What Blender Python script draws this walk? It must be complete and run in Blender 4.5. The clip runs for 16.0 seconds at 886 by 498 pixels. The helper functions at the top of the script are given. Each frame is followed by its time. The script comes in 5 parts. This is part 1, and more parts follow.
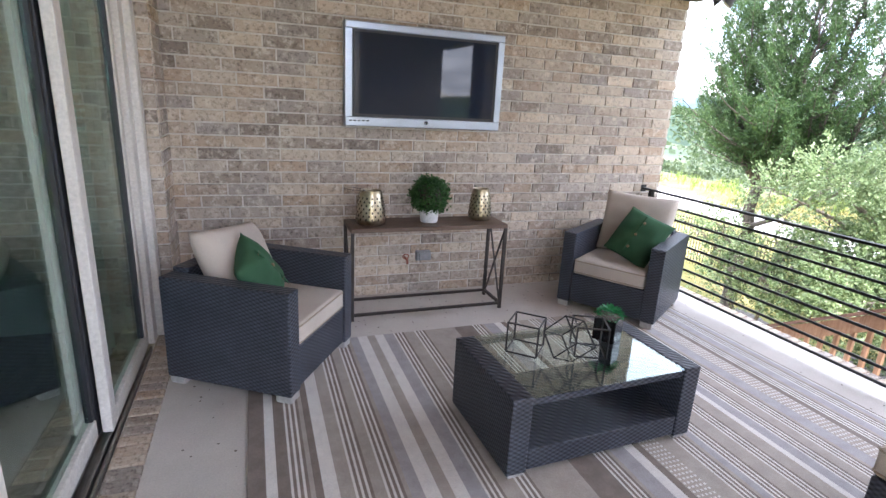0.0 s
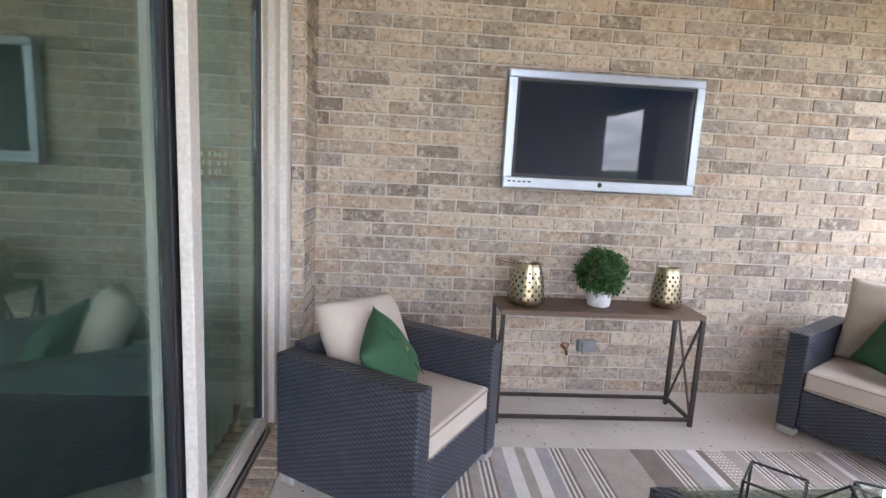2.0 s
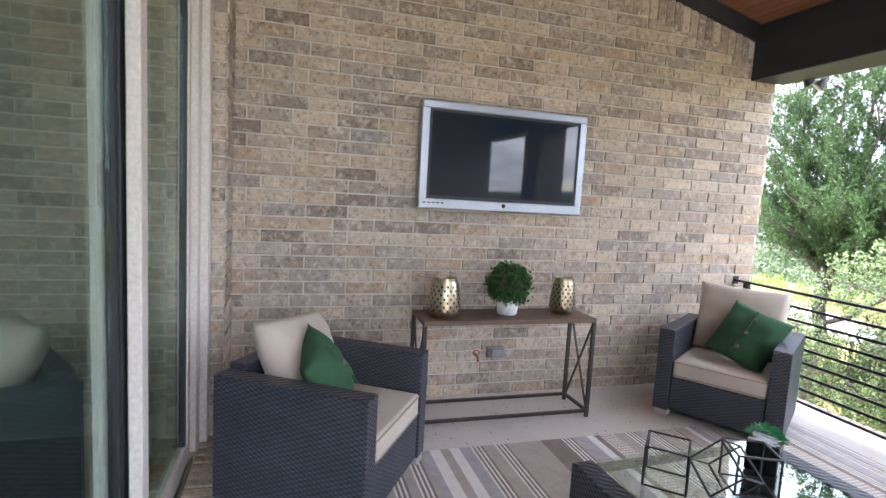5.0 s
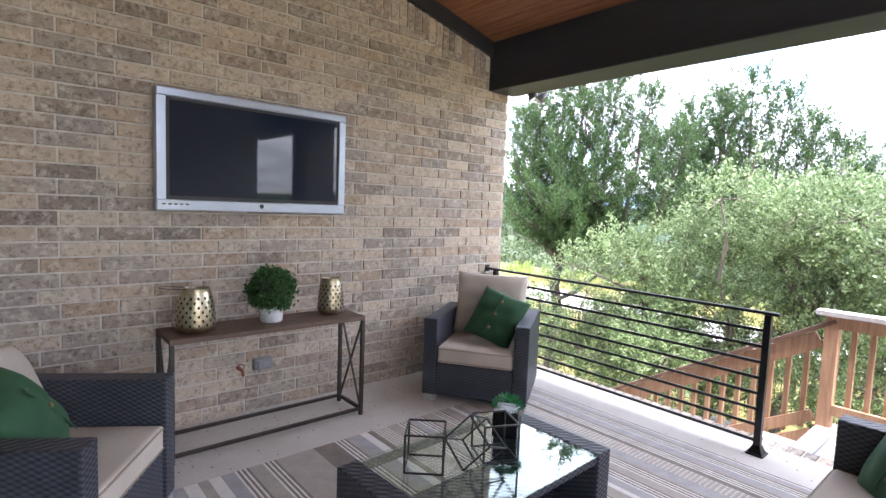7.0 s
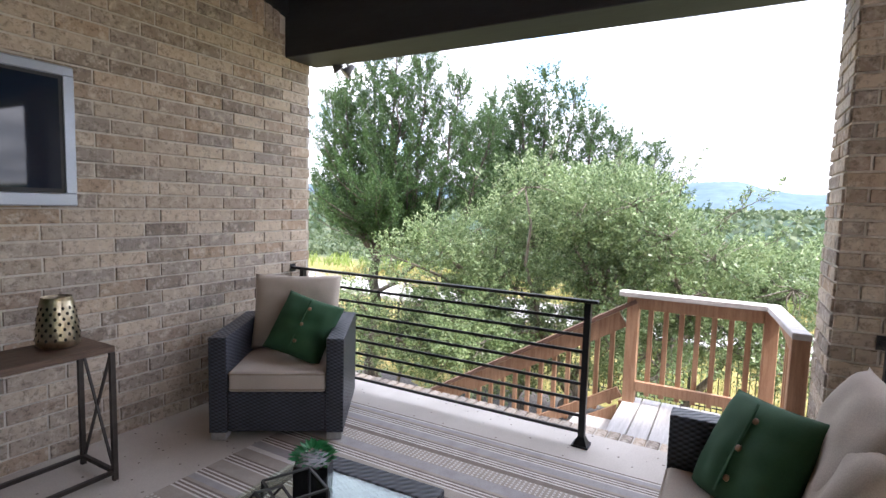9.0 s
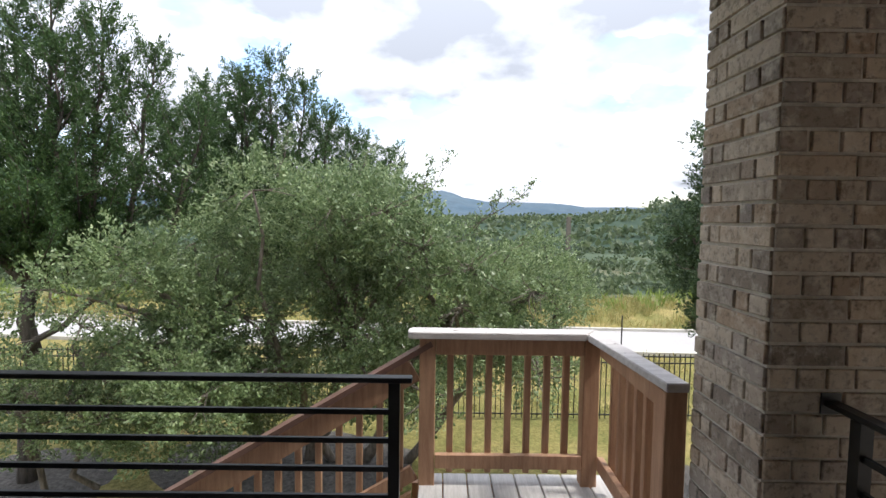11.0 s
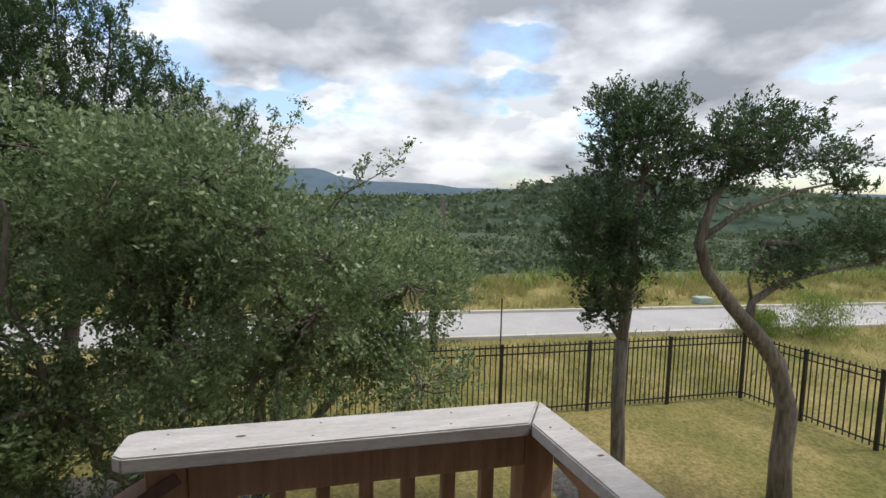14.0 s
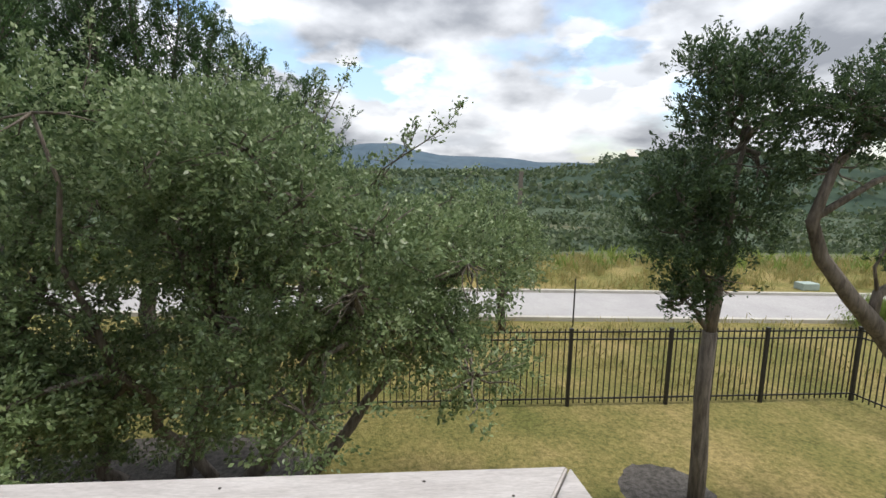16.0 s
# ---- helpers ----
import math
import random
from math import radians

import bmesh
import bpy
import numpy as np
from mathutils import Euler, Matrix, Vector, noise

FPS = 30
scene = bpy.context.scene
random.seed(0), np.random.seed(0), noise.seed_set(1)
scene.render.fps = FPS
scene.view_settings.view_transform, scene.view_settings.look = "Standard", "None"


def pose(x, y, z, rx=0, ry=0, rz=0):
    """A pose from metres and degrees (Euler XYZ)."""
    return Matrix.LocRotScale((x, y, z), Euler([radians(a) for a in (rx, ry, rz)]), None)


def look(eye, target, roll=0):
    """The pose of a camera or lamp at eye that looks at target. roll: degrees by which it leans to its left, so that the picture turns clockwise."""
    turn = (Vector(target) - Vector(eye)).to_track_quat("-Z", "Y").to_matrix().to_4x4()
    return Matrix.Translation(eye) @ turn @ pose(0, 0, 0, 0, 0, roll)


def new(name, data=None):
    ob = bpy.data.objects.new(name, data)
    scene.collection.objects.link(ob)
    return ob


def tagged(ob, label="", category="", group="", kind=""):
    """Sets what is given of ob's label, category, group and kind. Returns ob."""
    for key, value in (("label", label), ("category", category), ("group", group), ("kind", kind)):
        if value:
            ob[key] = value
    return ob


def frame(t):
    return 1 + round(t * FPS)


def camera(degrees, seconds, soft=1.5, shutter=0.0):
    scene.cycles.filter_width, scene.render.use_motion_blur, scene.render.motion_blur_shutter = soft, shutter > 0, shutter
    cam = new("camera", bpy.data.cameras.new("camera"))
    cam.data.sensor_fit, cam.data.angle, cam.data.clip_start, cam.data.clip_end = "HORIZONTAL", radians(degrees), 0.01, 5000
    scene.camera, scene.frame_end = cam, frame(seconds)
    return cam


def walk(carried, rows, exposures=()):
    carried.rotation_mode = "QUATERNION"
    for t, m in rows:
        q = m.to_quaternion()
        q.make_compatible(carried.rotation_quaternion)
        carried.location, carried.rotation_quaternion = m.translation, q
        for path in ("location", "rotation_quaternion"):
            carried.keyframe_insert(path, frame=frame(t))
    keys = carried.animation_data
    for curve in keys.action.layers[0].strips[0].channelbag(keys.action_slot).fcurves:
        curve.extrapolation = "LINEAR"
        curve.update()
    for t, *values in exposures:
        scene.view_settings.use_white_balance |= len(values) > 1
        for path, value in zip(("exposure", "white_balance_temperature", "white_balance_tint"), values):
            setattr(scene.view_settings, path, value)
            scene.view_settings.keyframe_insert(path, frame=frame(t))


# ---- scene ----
cam = camera(81.5, 16.0)
# seconds, x, y, z, yaw, pitch, lean
ROWS = [
    (0.0, 0.724, 0.307, 1.588, -20.424, -15.935, 3.1),
    (0.5, 0.749, 0.489, 1.575, -12.802, -14.536, 3.1),
    (1.0, 0.748, 0.666, 1.503, -9.472, -10.193, 2.9),
    (1.5, 0.781, 0.888, 1.504, -7.082, -9.815, 3.0),
    (2.0, 0.786, 0.962, 1.481, -3.801, -8.914, 3.0),
    (2.5, 0.769, 0.975, 1.49, -1.305, -8.772, 3.0),
    (3.0, 0.755, 0.962, 1.492, -0.695, -8.308, 3.0),
    (3.2, 0.739, 0.938, 1.495, -0.55, -8.195, 3.0),
    (5.3, 0.513, 0.8, 1.474, -21.529, -5.306, 3.0),
    (5.5, 0.556, 0.801, 1.471, -24.777, -5.02, 2.8),
    (6.0, 0.593, 0.817, 1.505, -31.886, -5.279, 2.7),
    (6.5, 0.617, 0.822, 1.475, -36.864, -4.788, 2.3),
    (7.0, 0.669, 0.807, 1.472, -40.645, -4.733, 2.2),
    (7.5, 0.687, 0.834, 1.472, -45.488, -4.759, 2.1),
    (8.0, 0.717, 0.897, 1.448, -50.698, -4.588, 1.8),
    (8.5, 0.846, 0.985, 1.414, -55.896, -4.502, 1.7),
    (9.0, 1.148, 1.145, 1.453, -60.797, -5.049, 1.6),
    (9.5, 1.442, 1.356, 1.442, -65.378, -5.077, 1.4),
    (10.0, 1.721, 1.589, 1.51, -74.086, -5.638, 1.45),
    (10.2, 1.895, 1.636, 1.463, -77.794, -5.162, 1.482),
    (12.3, 3.343, 1.735, 1.435, -101.608, -3.93, 1.172),
    (12.5, 3.462, 1.719, 1.435, -102.216, -4.205, 1.687),
    (13.0, 3.687, 1.664, 1.435, -103.183, -4.336, 1.321),
    (13.5, 3.929, 1.538, 1.406, -103.823, -5.081, 1.339),
    (14.0, 4.122, 1.446, 1.387, -104.1, -5.56, 1.393),
    (14.5, 4.29, 1.391, 1.38, -103.889, -6.986, 1.576),
    (15.0, 4.371, 1.329, 1.393, -100.162, -8.368, 1.608),
    (15.5, 4.494, 1.209, 1.357, -96.376, -8.678, 1.321),
    (16.0, 4.6, 1.139, 1.347, -95.616, -8.556, 1.395),
]
EXPOSURES = [(0.0, 3.25, 5950, 17), (1.0, 3.5, 6000, 17), (3.0, 3.85, 6050, 17), (5.5, 3.3, 6000, 17), (8.5, 2.75, 6100, 18), (9.5, 2.25, 6200, 16), (10.2, 1.85, 6250, 13), (12.3, 0.5, 6500, 11), (14.0, 0.42, 6500, 10), (16.0, 0.58, 6550, 10)]


def heading(yaw, pitch):
    y, p = radians(yaw), radians(pitch)
    return Vector((-math.sin(y) * math.cos(p), math.cos(y) * math.cos(p), math.sin(p)))


walk(cam, [(t, look((x, y, z), Vector((x, y, z)) + heading(yaw, pitch), roll)) for t, x, y, z, yaw, pitch, roll in ROWS], EXPOSURES)

# ---------------------------------------------------------------- light
SUN_EL, SUN_AZ = radians(55), radians(190)   # azimuth measured from +y towards +x
world = bpy.data.worlds.new("sky")
scene.world = world
world.use_nodes = True
wn, wl = world.node_tree.nodes, world.node_tree.links
wn.clear()
w_out = wn.new("ShaderNodeOutputWorld")
w_bg = wn.new("ShaderNodeBackground")
sky = wn.new("ShaderNodeTexSky")
sky.sky_type = "NISHITA"
sky.sun_disc = False
sky.sun_elevation, sky.sun_rotation = SUN_EL, SUN_AZ
coord = wn.new("ShaderNodeTexCoord")
sep = wn.new("ShaderNodeSeparateXYZ")
wl.new(coord.outputs["Generated"], sep.inputs[0])
def w_math(op, a, b=0.0):
    m = wn.new("ShaderNodeMath"); m.operation = op
    for sock, v in ((m.inputs[0], a), (m.inputs[1], b)):
        if isinstance(v, (int, float)):
            sock.default_value = v
        else:
            wl.new(v, sock)
    return m.outputs[0]


def w_vector(x, y, z):
    c = wn.new("ShaderNodeCombineXYZ")
    for sock, v in zip(c.inputs, (x, y, z)):
        if isinstance(v, (int, float)):
            sock.default_value = v
        else:
            wl.new(v, sock)
    return c.outputs[0]


def cloud_noise(vector, scale, detail, shift, rough=0.52):
    m = wn.new("ShaderNodeMapping"); m.inputs["Location"].default_value = shift
    n = wn.new("ShaderNodeTexNoise"); n.inputs["Scale"].default_value = scale; n.inputs["Detail"].default_value = detail
    n.inputs["Roughness"].default_value = rough
    wl.new(vector, m.inputs[0]); wl.new(m.outputs[0], n.inputs[0])
    return n.outputs["Fac"]


def w_ramp(src, stops):
    r = wn.new("ShaderNodeValToRGB")
    e = r.color_ramp.elements
    while len(e) < len(stops):
        e.new(0.5)
    for k, (p, c) in zip(e, stops):
        k.position, k.color = p, (*c, 1)
    wl.new(src, r.inputs[0])
    return r.outputs[0]


def w_blend(fac, a, b, mode="MIX"):
    m = wn.new("ShaderNodeMix"); m.data_type = "RGBA"; m.blend_type = mode
    for sock, v in ((m.inputs[0], fac), (m.inputs[6], a), (m.inputs[7], b)):
        if isinstance(v, float):
            sock.default_value = v
        else:
            wl.new(v, sock)
    return m.outputs[2]


sx, sy, up = sep.outputs["X"], sep.outputs["Y"], w_math("MAXIMUM", sep.outputs["Z"])
flat = w_math("ADD", up, 0.30)
deck_at = w_vector(w_math("DIVIDE", sx, flat), w_math("DIVIDE", sy, flat), 0.0)
puff_at = w_vector(sx, sy, w_math("MULTIPLY", up, 2.3))
# a broken grey deck overhead, and heaped white clouds low over the hills
deck = w_math("ADD", cloud_noise(deck_at, 1.5, 10, (3.1, 1.7, 0.0)), w_math("MULTIPLY", up, 0.42))
deck_fac = w_ramp(deck, [(0.455, (0, 0, 0)), (0.575, (1, 1, 1))])
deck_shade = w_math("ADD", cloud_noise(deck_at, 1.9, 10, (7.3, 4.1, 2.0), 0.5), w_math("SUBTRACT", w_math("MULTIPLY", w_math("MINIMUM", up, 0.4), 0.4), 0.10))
deck_col = w_ramp(deck_shade, [(0.31, (5.7, 5.8, 6.0)), (0.44, (3.8, 3.95, 4.2)), (0.60, (1.6, 1.72, 1.95))])
puff = cloud_noise(puff_at, 6.5, 9, (1.3, 0.4, 0.0), 0.5)
puff_low = cloud_noise(puff_at, 6.5, 9, (1.3, 0.4, 0.05), 0.5)
puff_fac = w_ramp(w_math("SUBTRACT", puff, w_math("MULTIPLY", up, 0.35)), [(0.41, (0, 0, 0)), (0.475, (1, 1, 1))])
puff_col = w_ramp(w_math("ADD", w_math("SUBTRACT", puff, puff_low), w_math("MULTIPLY", puff, 0.25)), [(0.02, (5.5, 5.6, 5.75)), (0.12, (4.8, 4.95, 5.2)), (0.20, (3.7, 3.9, 4.2))])
clouds = w_blend(deck_fac, w_blend(puff_fac, sky.outputs[0], puff_col), deck_col)
# an overcast sky is brightest overhead
rise = w_math("ADD", w_math("MULTIPLY", up, 1.9), 0.74)
wl.new(w_blend(1.0, clouds, w_vector(rise, rise, rise), "MULTIPLY"), w_bg.inputs[0])
w_bg.inputs[1].default_value = 0.15
wl.new(w_bg.outputs[0], w_out.inputs[0])

sun = new("sun", bpy.data.lights.new("sun", "SUN"))
sun.data.energy, sun.data.angle, sun.data.color = 2.0, radians(10), (1.0, 0.95, 0.86)
sun_dir = Vector((math.sin(SUN_AZ) * math.cos(SUN_EL), math.cos(SUN_AZ) * math.cos(SUN_EL), math.sin(SUN_EL)))
sun.matrix_world = look(sun_dir * 50, (0, 0, 0))


# ---------------------------------------------------------------- materials
def material(name):
    m = bpy.data.materials.new(name)
    m.use_nodes = True
    return m, m.node_tree.nodes, m.node_tree.links, m.node_tree.nodes["Principled BSDF"]


def noise_node(n, l, scale, detail=4, rough=0.55, stretch=None, src="Object"):
    tc = n.new("ShaderNodeTexCoord")
    mp = n.new("ShaderNodeMapping")
    if stretch:
        mp.inputs["Scale"].default_value = stretch
    t = n.new("ShaderNodeTexNoise")
    t.inputs["Scale"].default_value, t.inputs["Detail"].default_value, t.inputs["Roughness"].default_value = scale, detail, rough
    l.new(tc.outputs[src], mp.inputs[0]); l.new(mp.outputs[0], t.inputs[0])
    return t


def ramp(n, l, src, stops):
    r = n.new("ShaderNodeValToRGB")
    e = r.color_ramp.elements
    while len(e) < len(stops):
        e.new(0.5)
    for k, (p, c) in zip(e, stops):
        k.position, k.color = p, (*c, 1)
    l.new(src, r.inputs[0])
    return r


def blend(n, l, fac, a, b, mode="MIX"):
    m = n.new("ShaderNodeMix"); m.data_type = "RGBA"; m.blend_type = mode
    for sock, v in ((m.inputs[0], fac), (m.inputs[6], a), (m.inputs[7], b)):
        if isinstance(v, (int, float)):
            sock.default_value = v
        elif isinstance(v, tuple):
            sock.default_value = (*v, 1)
        else:
            l.new(v, sock)
    return m.outputs[2]


def bump(n, l, bsdf, src, strength=0.3, dist=0.004):
    b = n.new("ShaderNodeBump")
    b.inputs["Strength"].default_value, b.inputs["Distance"].default_value = strength, dist
    l.new(src, b.inputs["Height"]); l.new(b.outputs[0], bsdf.inputs["Normal"])


def surface(name, a, b, scale=8, rough=0.7, metal=0.0, stretch=None, fine=60, bumps=0.25, dist=0.003, spread=(0.35, 0.65), src="Object"):
    """Two colours mixed by coarse noise, darkened a little by fine grain, with fine relief."""
    m, n, l, s = material(name)
    coarse = noise_node(n, l, scale, 5, 0.6, stretch, src)
    grain = noise_node(n, l, fine, 3, 0.6, stretch, src)
    r = ramp(n, l, coarse.outputs["Fac"], [(spread[0], a), (spread[1], b)])
    g = ramp(n, l, grain.outputs["Fac"], [(0.3, (0.78, 0.78, 0.78)), (0.7, (1, 1, 1))])
    l.new(blend(n, l, 1.0, r.outputs[0], g.outputs[0], "MULTIPLY"), s.inputs["Base Color"])
    s.inputs["Roughness"].default_value, s.inputs["Metallic"].default_value = rough, metal
    if bumps:
        bump(n, l, s, grain.outputs["Fac"], bumps, dist)
    return m


def brick_material():
    m, n, l, s = material("brick_clay")
    oi, geo = n.new("ShaderNodeObjectInfo"), n.new("ShaderNodeNewGeometry")
    add = n.new("ShaderNodeMath"); add.operation = "ADD"
    l.new(oi.outputs["Random"], add.inputs[0]); l.new(geo.outputs["Random Per Island"], add.inputs[1])
    fr = n.new("ShaderNodeMath"); fr.operation = "FRACT"
    l.new(add.outputs[0], fr.inputs[0])
    base = ramp(n, l, fr.outputs[0], [(0.0, (0.22, 0.18, 0.15)), (0.2, (0.42, 0.345, 0.27)), (0.38, (0.54, 0.455, 0.36)),
                                      (0.55, (0.29, 0.25, 0.22)), (0.72, (0.56, 0.465, 0.36)), (0.88, (0.40, 0.30, 0.215)), (1.0, (0.34, 0.30, 0.27))])
    spots = noise_node(n, l, 17, 6, 0.7, src="Object")
    pale = ramp(n, l, spots.outputs["Fac"], [(0.50, (0, 0, 0)), (0.66, (1, 1, 1))])
    fade = n.new("ShaderNodeMath"); fade.operation = "MULTIPLY"; fade.inputs[1].default_value = 0.75
    l.new(pale.outputs[0], fade.inputs[0])
    col = blend(n, l, fade.outputs[0], base.outputs[0], (0.66, 0.59, 0.50))
    dark = noise_node(n, l, 42, 5, 0.7)
    d = ramp(n, l, dark.outputs["Fac"], [(0.32, (0.42, 0.40, 0.39)), (0.50, (1, 1, 1))])
    l.new(blend(n, l, 1.0, col, d.outputs[0], "MULTIPLY"), s.inputs["Base Color"])
    s.inputs["Roughness"].default_value = 0.88
    bump(n, l, s, dark.outputs["Fac"], 0.6, 0.006)
    return m


def wicker_material():
    """Flat dark strands woven over and under, the shade in the dips put into the colour."""
    m, n, l, s = material("dark_wicker")
    tc, sp = n.new("ShaderNodeTexCoord"), n.new("ShaderNodeSeparateXYZ")
    l.new(tc.outputs["Object"], sp.inputs[0])

    def calc(op, a, b=0.0):
        k = n.new("ShaderNodeMath"); k.operation = op
        for sock, v in ((k.inputs[0], a), (k.inputs[1], b)):
            if isinstance(v, (int, float)):
                sock.default_value = v
            else:
                l.new(v, sock)
        return k.outputs[0]

    along = calc("ADD", sp.outputs["X"], sp.outputs["Y"])
    across = calc("ADD", sp.outputs["Z"], calc("MULTIPLY", calc("SUBTRACT", sp.outputs["X"], sp.outputs["Y"]), 0.12))
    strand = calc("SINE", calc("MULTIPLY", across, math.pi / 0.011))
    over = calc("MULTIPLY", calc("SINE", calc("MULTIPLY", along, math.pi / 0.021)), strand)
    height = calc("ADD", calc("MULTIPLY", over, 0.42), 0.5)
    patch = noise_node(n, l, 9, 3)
    # low spots of the weave are coloured darker, as shade between strands
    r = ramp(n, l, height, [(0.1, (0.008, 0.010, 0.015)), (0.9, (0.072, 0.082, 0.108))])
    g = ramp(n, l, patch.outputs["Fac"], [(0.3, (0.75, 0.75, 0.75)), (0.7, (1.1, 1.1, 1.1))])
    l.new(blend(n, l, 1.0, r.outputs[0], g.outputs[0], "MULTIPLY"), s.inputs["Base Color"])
    s.inputs["Roughness"].default_value = 0.45
    bump(n, l, s, height, 0.8, 0.005)
    return m


def glass_material(name, tint, least, most):
    """Clear tinted glass whose mirror share rises towards a glancing view."""
    m, n, l, s = material(name)
    n.remove(s)
    out = n["Material Output"]
    tr, gl, mixer, lw = n.new("ShaderNodeBsdfTransparent"), n.new("ShaderNodeBsdfGlossy"), n.new("ShaderNodeMixShader"), n.new("ShaderNodeLayerWeight")
    tr.inputs[0].default_value = (*tint, 1)
    gl.inputs["Roughness"].default_value = 0.01
    gl.inputs["Color"].default_value = (0.90, 1.0, 0.96, 1)
    lw.inputs["Blend"].default_value = 0.5
    cube, gain = n.new("ShaderNodeMath"), n.new("ShaderNodeMath")
    cube.operation, cube.inputs[1].default_value = "POWER", 2.6
    gain.operation, gain.inputs[1].default_value, gain.inputs[2].default_value = "MULTIPLY_ADD", most, least
    l.new(lw.outputs["Facing"], cube.inputs[0]); l.new(cube.outputs[0], gain.inputs[0])
    l.new(gain.outputs[0], mixer.inputs[0]); l.new(tr.outputs[0], mixer.inputs[1]); l.new(gl.outputs[0], mixer.inputs[2])
    l.new(mixer.outputs[0], out.inputs[0])
    return m


def leaf_material(name, cols, rough=0.55):
    m, n, l, s = material(name)
    geo = n.new("ShaderNodeNewGeometry")
    r = ramp(n, l, geo.outputs["Random Per Island"], [(i / (len(cols) - 1), c) for i, c in enumerate(cols)])
    big = noise_node(n, l, 1.3, 3)
    g = ramp(n, l, big.outputs["Fac"], [(0.35, (0.7, 0.72, 0.68)), (0.65, (1.12, 1.1, 1.0))])
    l.new(blend(n, l, 1.0, r.outputs[0], g.outputs[0], "MULTIPLY"), s.inputs["Base Color"])
    s.inputs["Roughness"].default_value = rough
    out = n["Material Output"]
    tl, mixer = n.new("ShaderNodeBsdfTranslucent"), n.new("ShaderNodeMixShader")
    l.new(r.outputs[0], tl.inputs[0])
    mixer.inputs[0].default_value = 0.4
    l.new(s.outputs[0], mixer.inputs[1]); l.new(tl.outputs[0], mixer.inputs[2]); l.new(mixer.outputs[0], out.inputs[0])
    return m


BRICK = brick_material()
MORTAR = surface("mortar", (0.58, 0.54, 0.48), (0.74, 0.70, 0.63), 9, 0.95)
CONCRETE = None
WICKER = wicker_material()
CUSHION = surface("beige_canvas", (0.52, 0.455, 0.385), (0.58, 0.51, 0.435), 3, 0.9, fine=260, bumps=0.12, dist=0.001)
PIPING = surface("beige_piping", (0.33, 0.27, 0.21), (0.37, 0.31, 0.24), 5, 0.9, fine=200)
GREEN = surface("green_linen", (0.022, 0.085, 0.036), (0.036, 0.115, 0.052), 4, 0.85, fine=300, bumps=0.15, dist=0.001)
WOOD_BUTTON = surface("wooden_button", (0.22, 0.13, 0.07), (0.3, 0.19, 0.1), 60, 0.5)
FOOT = surface("grey_plastic_foot", (0.42, 0.41, 0.39), (0.5, 0.49, 0.47), 20, 0.5)
BLACK_METAL = surface("black_powder_coat", (0.012, 0.012, 0.013), (0.022, 0.022, 0.023), 14, 0.38, 0.3, fine=150, bumps=0.08)
BRONZE_METAL = surface("dark_bronze_frame", (0.04, 0.034, 0.03), (0.065, 0.055, 0.048), 14, 0.5, 0.4, fine=150)
WALNUT = surface("brown_wood_top", (0.105, 0.066, 0.045), (0.17, 0.112, 0.078), 5, 0.5, stretch=(1, 9, 9), fine=40)
GOLD = surface("hammered_brass", (0.42, 0.35, 0.23), (0.60, 0.52, 0.38), 20, 0.30, 1.0, fine=36, bumps=0.55, dist=0.006)
HOLE_SHADE = surface("hole_shade", (0.012, 0.01, 0.008), (0.02, 0.017, 0.013), 10, 0.9)
WHITE_POT = surface("whitewashed_pot", (0.60, 0.61, 0.62), (0.75, 0.75, 0.75), 12, 0.75)
BOXWOOD = leaf_material("boxwood_leaf", [(0.03, 0.085, 0.026), (0.055, 0.15, 0.042), (0.095, 0.22, 0.062)])
SUCCULENT = leaf_material("succulent_leaf", [(0.02, 0.22, 0.07), (0.04, 0.32, 0.11), (0.06, 0.4, 0.16)], 0.4)
SILVER = surface("silver_plastic", (0.44, 0.495, 0.58), (0.50, 0.555, 0.64), 3, 0.32, 0.55, fine=300, bumps=0.03)
SCREEN, _n, _l, _s = material("plasma_screen")
_s.inputs["Base Color"].default_value = (0.010, 0.017, 0.032, 1); _s.inputs["Roughness"].default_value = 0.03; _s.inputs["IOR"].default_value = 1.55
BLACK_GLOSS = surface("black_plastic", (0.008, 0.008, 0.009), (0.013, 0.013, 0.014), 20, 0.25, bumps=0.0)
BEAM = surface("dark_blue_paint", (0.018, 0.021, 0.027), (0.028, 0.032, 0.039), 6, 0.6, stretch=(1, 0.15, 1))
CEIL_WOOD = surface("stained_cedar_boards", (0.19, 0.072, 0.034), (0.36, 0.15, 0.068), 3.5, 0.5, stretch=(9, 0.5, 9), fine=30)
DOOR_WHITE = surface("almond_vinyl_frame", (0.68, 0.65, 0.60), (0.74, 0.71, 0.66), 4, 0.42, bumps=0.05)
RUBBER = surface("black_gasket", (0.012, 0.013, 0.018), (0.02, 0.022, 0.03), 9, 0.5)
ALU = surface("aluminium_track", (0.25, 0.24, 0.22), (0.36, 0.34, 0.31), 14, 0.4, 0.8, stretch=(8, 1, 8))
DOOR_GLASS = glass_material("door_glass", (0.78, 0.90, 0.86), 0.10, 0.6)
TABLE_GLASS = glass_material("table_glass", (0.90, 0.94, 0.92), 0.06, 0.55)
ROOM = surface("room_wall", (0.36, 0.38, 0.36), (0.42, 0.43, 0.41), 2, 0.9)
ROOM_FLOOR = surface("room_floor", (0.10, 0.08, 0.06), (0.15, 0.12, 0.09), 3, 0.6, stretch=(8, 1, 1))
CURTAIN = surface("pale_teal_curtain", (0.62, 0.80, 0.75), (0.74, 0.88, 0.83), 6, 0.9)
DECK = surface("grey_deck_board", (0.46, 0.445, 0.43), (0.58, 0.565, 0.55), 4, 0.7, stretch=(0.8, 12, 12), fine=30)
